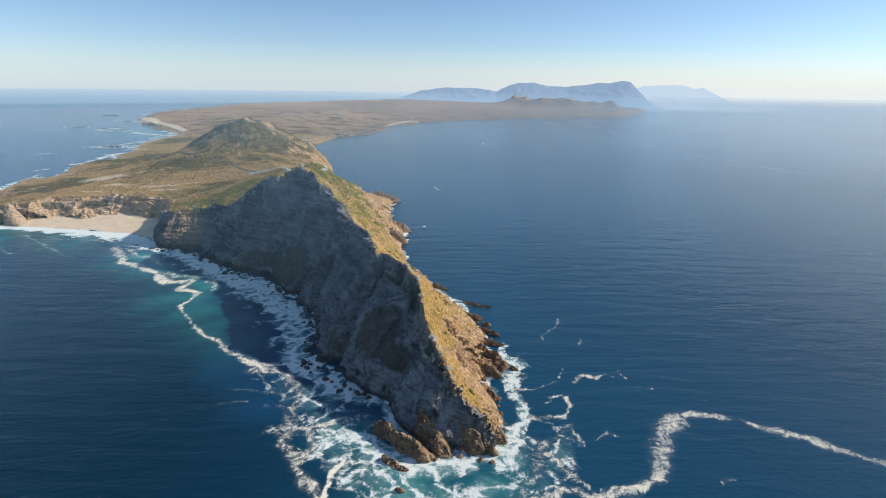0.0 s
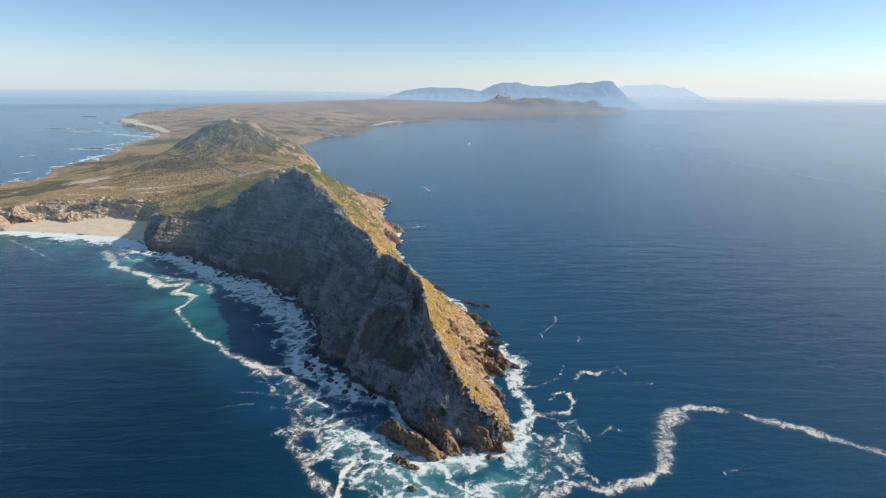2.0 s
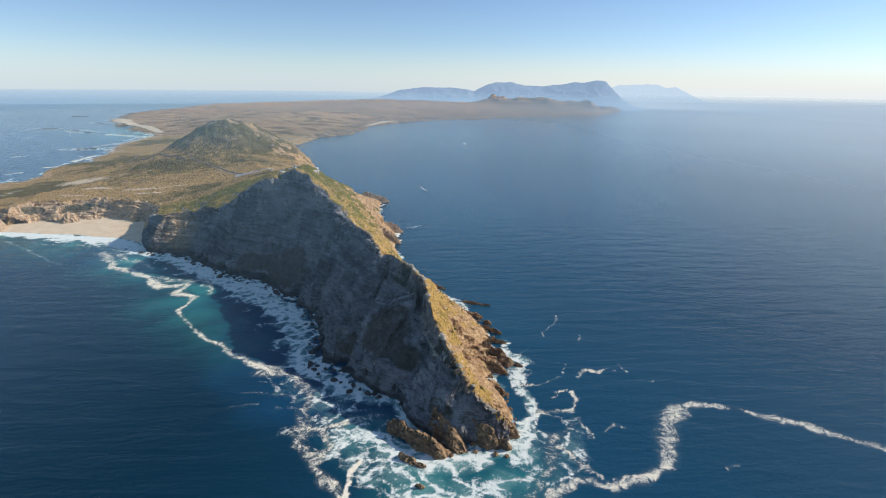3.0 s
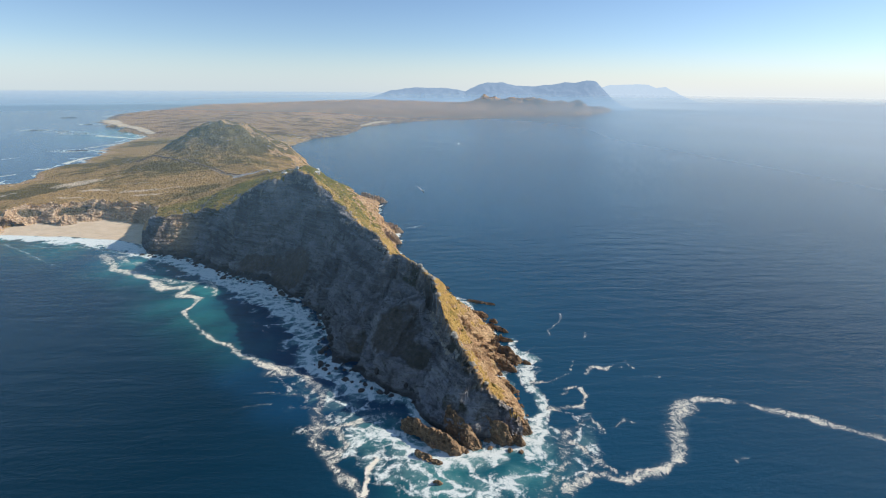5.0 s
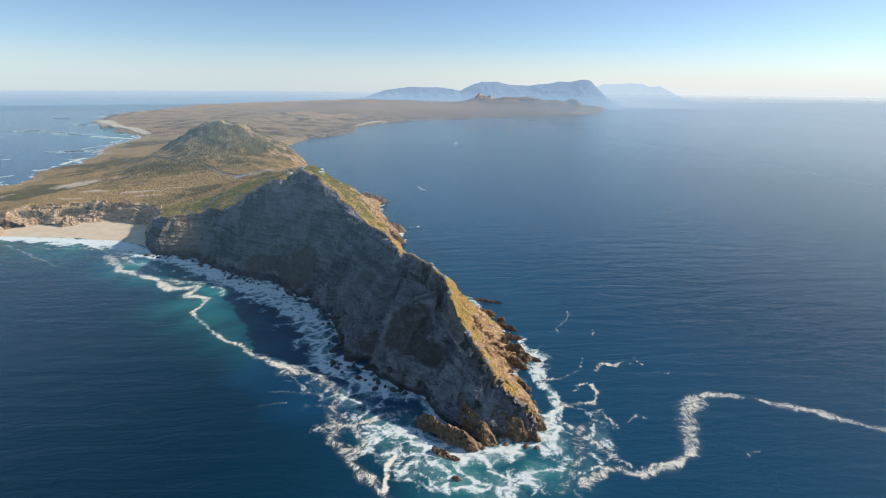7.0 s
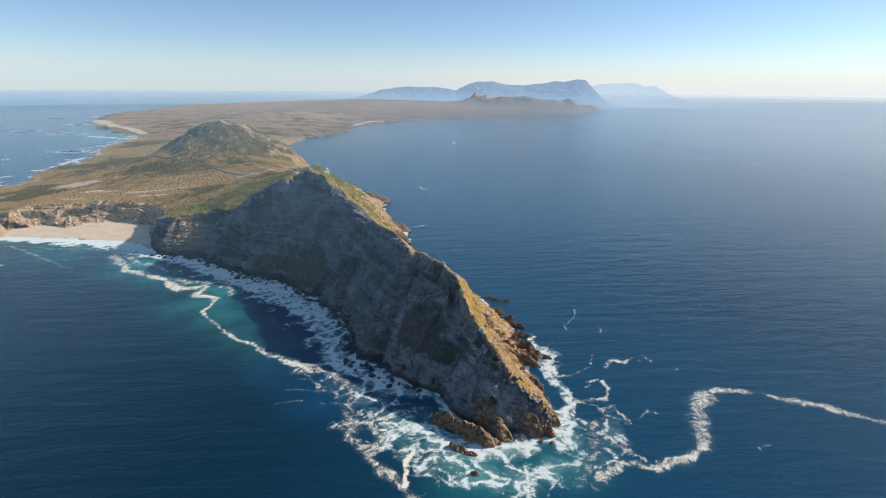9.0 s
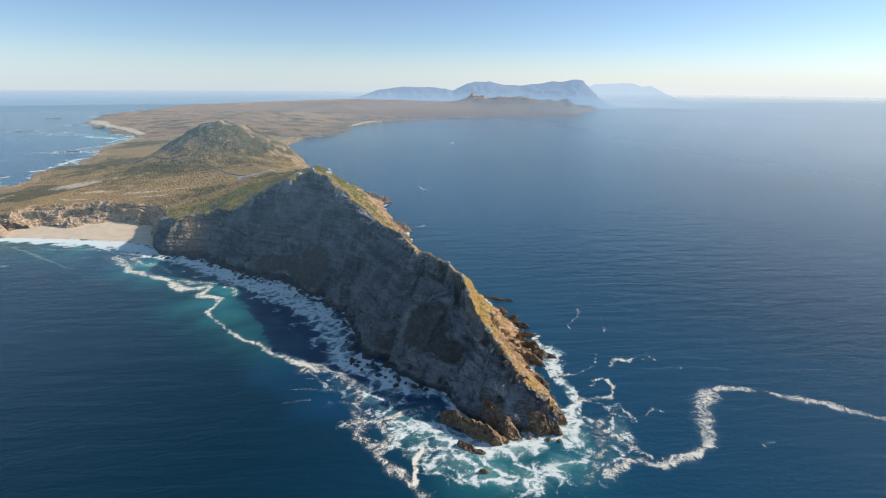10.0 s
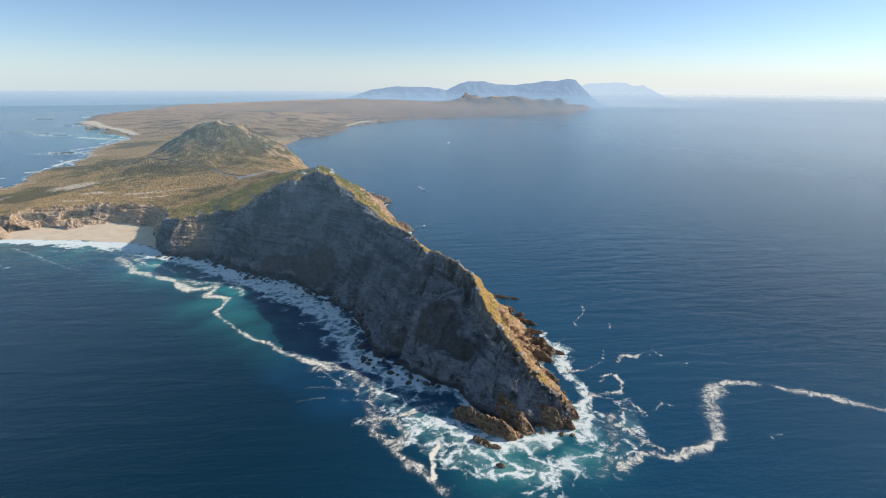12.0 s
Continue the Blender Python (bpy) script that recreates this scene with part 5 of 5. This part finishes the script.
# ---- scrub ----
def scrub(name, count, x_range, y_range, sizes, material, label, seed, most=1.0):
    """Many small rounded shrubs on the planted ground, in one sheet of geometry."""
    gen = np.random.default_rng(seed)
    x, y = gen.uniform(*x_range, count), gen.uniform(*y_range, count)
    z, veg = (a[0] for a in land_anew(x[None], y[None])[:2])
    clump = fbm(x / 12, y / 12, 44.0, 3) + 0.25 * gen.uniform(-1, 1, count)
    ok = (veg > 0.55) & (z > 3) & (clump > 0.08)
    x, y, z = x[ok], y[ok], z[ok]
    n = len(x)
    r = gen.uniform(*sizes, n) * gen.choice([0.6, 0.8, 1.0, 1.5], n)
    # a low dome of two rings and a top
    ang = np.arange(6) * np.pi / 3
    unit = np.concatenate([np.stack([np.cos(ang), np.sin(ang), -0.35 + 0 * ang], -1), np.stack([0.8 * np.cos(ang + 0.5), 0.8 * np.sin(ang + 0.5), 0.45 + 0 * ang], -1), [[0, 0, 0.85]]])
    co = unit[None] * r[:, None, None] * gen.uniform(0.7, 1.25, (n, 13, 3)) * np.array([1, 1, 0.8]) + np.stack([x, y, z + 0.05], -1)[:, None]
    tri = []
    for k in range(6):
        m = (k + 1) % 6
        tri += [(k, m, 6 + k), (m, 6 + m, 6 + k), (6 + k, 6 + m, 12)]
    tri = np.array(tri)
    faces = (tri[None] + 13 * np.arange(n)[:, None, None]).reshape(-1, 3)
    me = bpy.data.meshes.new(name)
    me.vertices.add(n * 13)
    me.vertices.foreach_set("co", co.ravel())
    me.loops.add(faces.size)
    me.loops.foreach_set("vertex_index", faces.ravel().astype(np.int32))
    me.polygons.add(len(faces))
    me.polygons.foreach_set("loop_start", np.arange(0, faces.size, 3, dtype=np.int32))
    me.update()
    me.materials.append(material)
    return tagged(new(name, me), label, "scrub", kind="stuff")


def scrub_material(name, a, b, c):
    n = Nodes(name)
    pick = n.tree.nodes.new("ShaderNodeNewGeometry").outputs["Random Per Island"]
    tone = n.mix(n.span(pick, 0.0, 0.5), a, b)
    tone = n.mix(n.span(pick, 0.5, 1.0), tone, c)
    tone = n.mix(n.span(n.noise(2.5, 5, 0.7), 0.4, 0.7, 0.0, 0.6), tone, tuple(0.5 * v for v in a))
    return n.finish(tone, 0.95, n.bump(n.noise(5.0, 6, 0.7), 0.8, 0.3), 0.1)


RIDGE_SCRUB = scrub_material("ridge_scrub", (0.105, 0.105, 0.026), (0.22, 0.175, 0.055), (0.40, 0.275, 0.105))
PLAIN_SCRUB = scrub_material("plain_scrub", (0.155, 0.140, 0.055), (0.25, 0.195, 0.090), (0.37, 0.270, 0.140))
scrub("scrub", 26000, (-330, 40), (225, 640), (0.35, 0.8), RIDGE_SCRUB, "low olive and ochre scrub on the ridge", 1)
scrub("scrub", 9000, (-800, -120), (640, 1250), (0.5, 1.1), PLAIN_SCRUB, "low brown and olive scrub on the plain", 2)


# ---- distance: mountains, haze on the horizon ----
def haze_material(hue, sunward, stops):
    """A thin level sheet standing in for haze, see-through near the point and thicker with the distance."""
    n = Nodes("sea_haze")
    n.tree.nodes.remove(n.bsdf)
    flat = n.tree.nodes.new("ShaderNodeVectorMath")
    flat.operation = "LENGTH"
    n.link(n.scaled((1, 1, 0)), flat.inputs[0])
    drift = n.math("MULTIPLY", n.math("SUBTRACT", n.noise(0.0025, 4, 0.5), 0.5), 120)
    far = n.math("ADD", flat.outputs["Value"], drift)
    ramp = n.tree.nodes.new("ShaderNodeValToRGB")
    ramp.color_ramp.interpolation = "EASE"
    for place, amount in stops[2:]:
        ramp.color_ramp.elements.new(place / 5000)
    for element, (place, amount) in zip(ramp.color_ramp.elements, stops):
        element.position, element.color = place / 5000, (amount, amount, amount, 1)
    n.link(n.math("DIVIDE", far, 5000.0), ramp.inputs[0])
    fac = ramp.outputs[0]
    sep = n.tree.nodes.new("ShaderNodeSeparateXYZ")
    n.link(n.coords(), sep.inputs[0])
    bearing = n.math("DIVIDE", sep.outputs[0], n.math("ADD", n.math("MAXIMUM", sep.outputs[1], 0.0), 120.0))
    # The glare towards the sun is put into the sheet's tint and thickness
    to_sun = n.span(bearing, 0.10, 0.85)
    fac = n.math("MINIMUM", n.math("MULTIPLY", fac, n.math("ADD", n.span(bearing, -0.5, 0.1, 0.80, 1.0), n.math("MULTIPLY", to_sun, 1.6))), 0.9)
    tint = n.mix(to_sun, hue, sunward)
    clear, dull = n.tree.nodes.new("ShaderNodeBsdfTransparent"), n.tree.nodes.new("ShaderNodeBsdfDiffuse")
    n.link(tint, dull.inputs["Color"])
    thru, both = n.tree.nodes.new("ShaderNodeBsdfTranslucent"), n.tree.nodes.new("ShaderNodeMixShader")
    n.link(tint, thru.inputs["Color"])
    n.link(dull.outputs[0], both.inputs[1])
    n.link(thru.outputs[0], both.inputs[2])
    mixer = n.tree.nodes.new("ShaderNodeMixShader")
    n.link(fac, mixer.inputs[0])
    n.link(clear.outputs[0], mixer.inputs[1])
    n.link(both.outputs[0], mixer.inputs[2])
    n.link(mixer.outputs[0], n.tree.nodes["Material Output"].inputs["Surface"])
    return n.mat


def arc(name, radius, z0, z1, material, a0=-62, a1=62, steps=96, rows=6):
    co, quads = [], []
    for r in range(rows + 1):
        for k in range(steps + 1):
            a = radians(a0 + (a1 - a0) * k / steps)
            co.append((-40 + radius * math.sin(a), radius * math.cos(a), z0 + (z1 - z0) * r / rows))
    for r in range(rows):
        for k in range(steps):
            i = r * (steps + 1) + k
            quads.append((i, i + steps + 1, i + steps + 2, i + 1))
    me = bpy.data.meshes.new(name)
    me.from_pydata(co, [], quads)
    me.materials.append(material)
    return new(name, me)


# Added sheet above sea and land; its colour plays the distance haze
haze = grid_object("haze_sheet", np.linspace(-4200, 4200, 121), np.linspace(-400, 5050, 81), lambda X, Y: 118 + 0 * X,
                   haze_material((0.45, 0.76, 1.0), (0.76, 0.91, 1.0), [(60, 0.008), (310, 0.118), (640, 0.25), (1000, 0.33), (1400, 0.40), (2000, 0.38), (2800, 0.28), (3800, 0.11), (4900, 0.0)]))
tagged(haze, "thin pale layer of sea haze over the water", "haze", kind="structure")


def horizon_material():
    """Far sea and mist painted as a glow: blue on one side, pale towards the sun, thinning out upwards."""
    n = Nodes("far_mist_glow")
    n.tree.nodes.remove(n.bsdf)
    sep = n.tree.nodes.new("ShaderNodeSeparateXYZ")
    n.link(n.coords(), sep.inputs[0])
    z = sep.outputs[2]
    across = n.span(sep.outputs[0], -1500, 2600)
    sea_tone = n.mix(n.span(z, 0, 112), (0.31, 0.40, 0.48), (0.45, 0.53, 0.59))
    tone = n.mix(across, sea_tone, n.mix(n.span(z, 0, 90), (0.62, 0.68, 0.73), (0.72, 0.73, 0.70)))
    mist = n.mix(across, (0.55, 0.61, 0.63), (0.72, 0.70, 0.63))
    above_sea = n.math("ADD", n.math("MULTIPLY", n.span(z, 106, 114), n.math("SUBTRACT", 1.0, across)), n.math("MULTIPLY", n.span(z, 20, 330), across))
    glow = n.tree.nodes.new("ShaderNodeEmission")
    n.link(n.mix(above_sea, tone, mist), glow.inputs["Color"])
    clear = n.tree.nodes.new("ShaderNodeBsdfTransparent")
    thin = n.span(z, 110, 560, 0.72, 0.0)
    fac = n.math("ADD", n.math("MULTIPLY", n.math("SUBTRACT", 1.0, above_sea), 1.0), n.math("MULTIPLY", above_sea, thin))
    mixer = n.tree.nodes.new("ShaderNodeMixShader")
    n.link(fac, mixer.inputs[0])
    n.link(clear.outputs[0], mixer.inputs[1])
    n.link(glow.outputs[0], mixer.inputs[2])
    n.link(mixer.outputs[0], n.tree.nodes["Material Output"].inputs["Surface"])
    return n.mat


# Added backdrop, no lamp: its glow paints the haze along the horizon
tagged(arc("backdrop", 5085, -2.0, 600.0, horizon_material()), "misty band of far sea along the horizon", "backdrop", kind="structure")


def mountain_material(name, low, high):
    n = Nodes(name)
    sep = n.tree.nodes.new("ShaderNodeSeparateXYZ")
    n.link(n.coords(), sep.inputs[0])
    # Distance haze is put into the glow, paler at the foot, bluer above
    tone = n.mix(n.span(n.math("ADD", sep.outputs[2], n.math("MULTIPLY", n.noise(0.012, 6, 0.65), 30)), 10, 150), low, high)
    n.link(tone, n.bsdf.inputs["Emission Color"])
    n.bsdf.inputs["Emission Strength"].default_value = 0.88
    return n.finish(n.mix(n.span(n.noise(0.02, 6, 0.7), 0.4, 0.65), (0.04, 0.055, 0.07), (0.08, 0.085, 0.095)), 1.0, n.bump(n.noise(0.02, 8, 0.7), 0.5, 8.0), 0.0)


def mountain_range(name, radius, depth, profile, material, label, seed):
    """A far range: its skyline over the bearing in degrees, with spurs towards the camera."""
    bearings = np.linspace(profile[0][0], profile[-1][0], 260)
    tops = np.interp(bearings, [p[0] for p in profile], [p[1] for p in profile])
    tops = tops + 5 * fbm(bearings * 2.2, seed, 0.0, 4) * smooth(0, 40, tops)
    rows = np.linspace(0, 1, 40)
    B, V = np.meshgrid(np.radians(bearings), rows)
    R = radius - depth * (1 - V)
    spur = 0.62 + 0.6 * ridged(np.degrees(B) * 0.45 + 0.8 * V, V * 2.2 + seed, 0.0, 3)
    Z = tops[None, :] * np.clip(V ** 1.15 * (spur + (1 - spur) * V ** 3), 0, 1) - 4 * (1 - V)
    co = np.stack([-40 + R * np.sin(B), R * np.cos(B), Z], -1).reshape(-1, 3)
    idx = np.arange(B.size).reshape(B.shape)
    quads = np.stack([idx[:-1, :-1], idx[:-1, 1:], idx[1:, 1:], idx[1:, :-1]], -1).reshape(-1, 4)
    me = bpy.data.meshes.new(name)
    me.from_pydata(co.tolist(), [], quads.tolist())
    me.polygons.foreach_set("use_smooth", np.ones(len(quads), bool))
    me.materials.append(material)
    return tagged(new(name, me), label, "mountain", kind="structure")


SKYLINE_MAIN = [(-4.3, 52), (-2.8, 82), (-1.3, 127), (1.4, 159), (5.0, 153), (6.8, 131), (8.2, 190), (9.1, 205), (10.8, 207), (12.0, 180), (13.7, 177), (15.9, 193), (17.0, 213), (18.1, 209),
                (19.2, 228), (20.15, 225), (20.8, 167), (22.0, 69), (22.9, 26), (24.3, -3)]
SKYLINE_FAR = [(19.6, 150), (20.6, 171), (21.6, 196), (23.9, 203), (25.2, 199), (25.9, 173), (26.7, 183), (28.3, 114), (29.5, 72), (31.5, 20)]
mountain_range("mountain_range", 4830, 420, SKYLINE_MAIN, mountain_material("blue_haze_glow", (0.42, 0.51, 0.60), (0.26, 0.345, 0.45)), "blue hazy mountain range with a steep end above the sea", 3.0)
mountain_range("mountain_range", 5040, 60, SKYLINE_FAR, mountain_material("pale_haze_glow", (0.72, 0.76, 0.77), (0.56, 0.645, 0.71)), "pale flat-topped mountains fading in haze", 8.0)
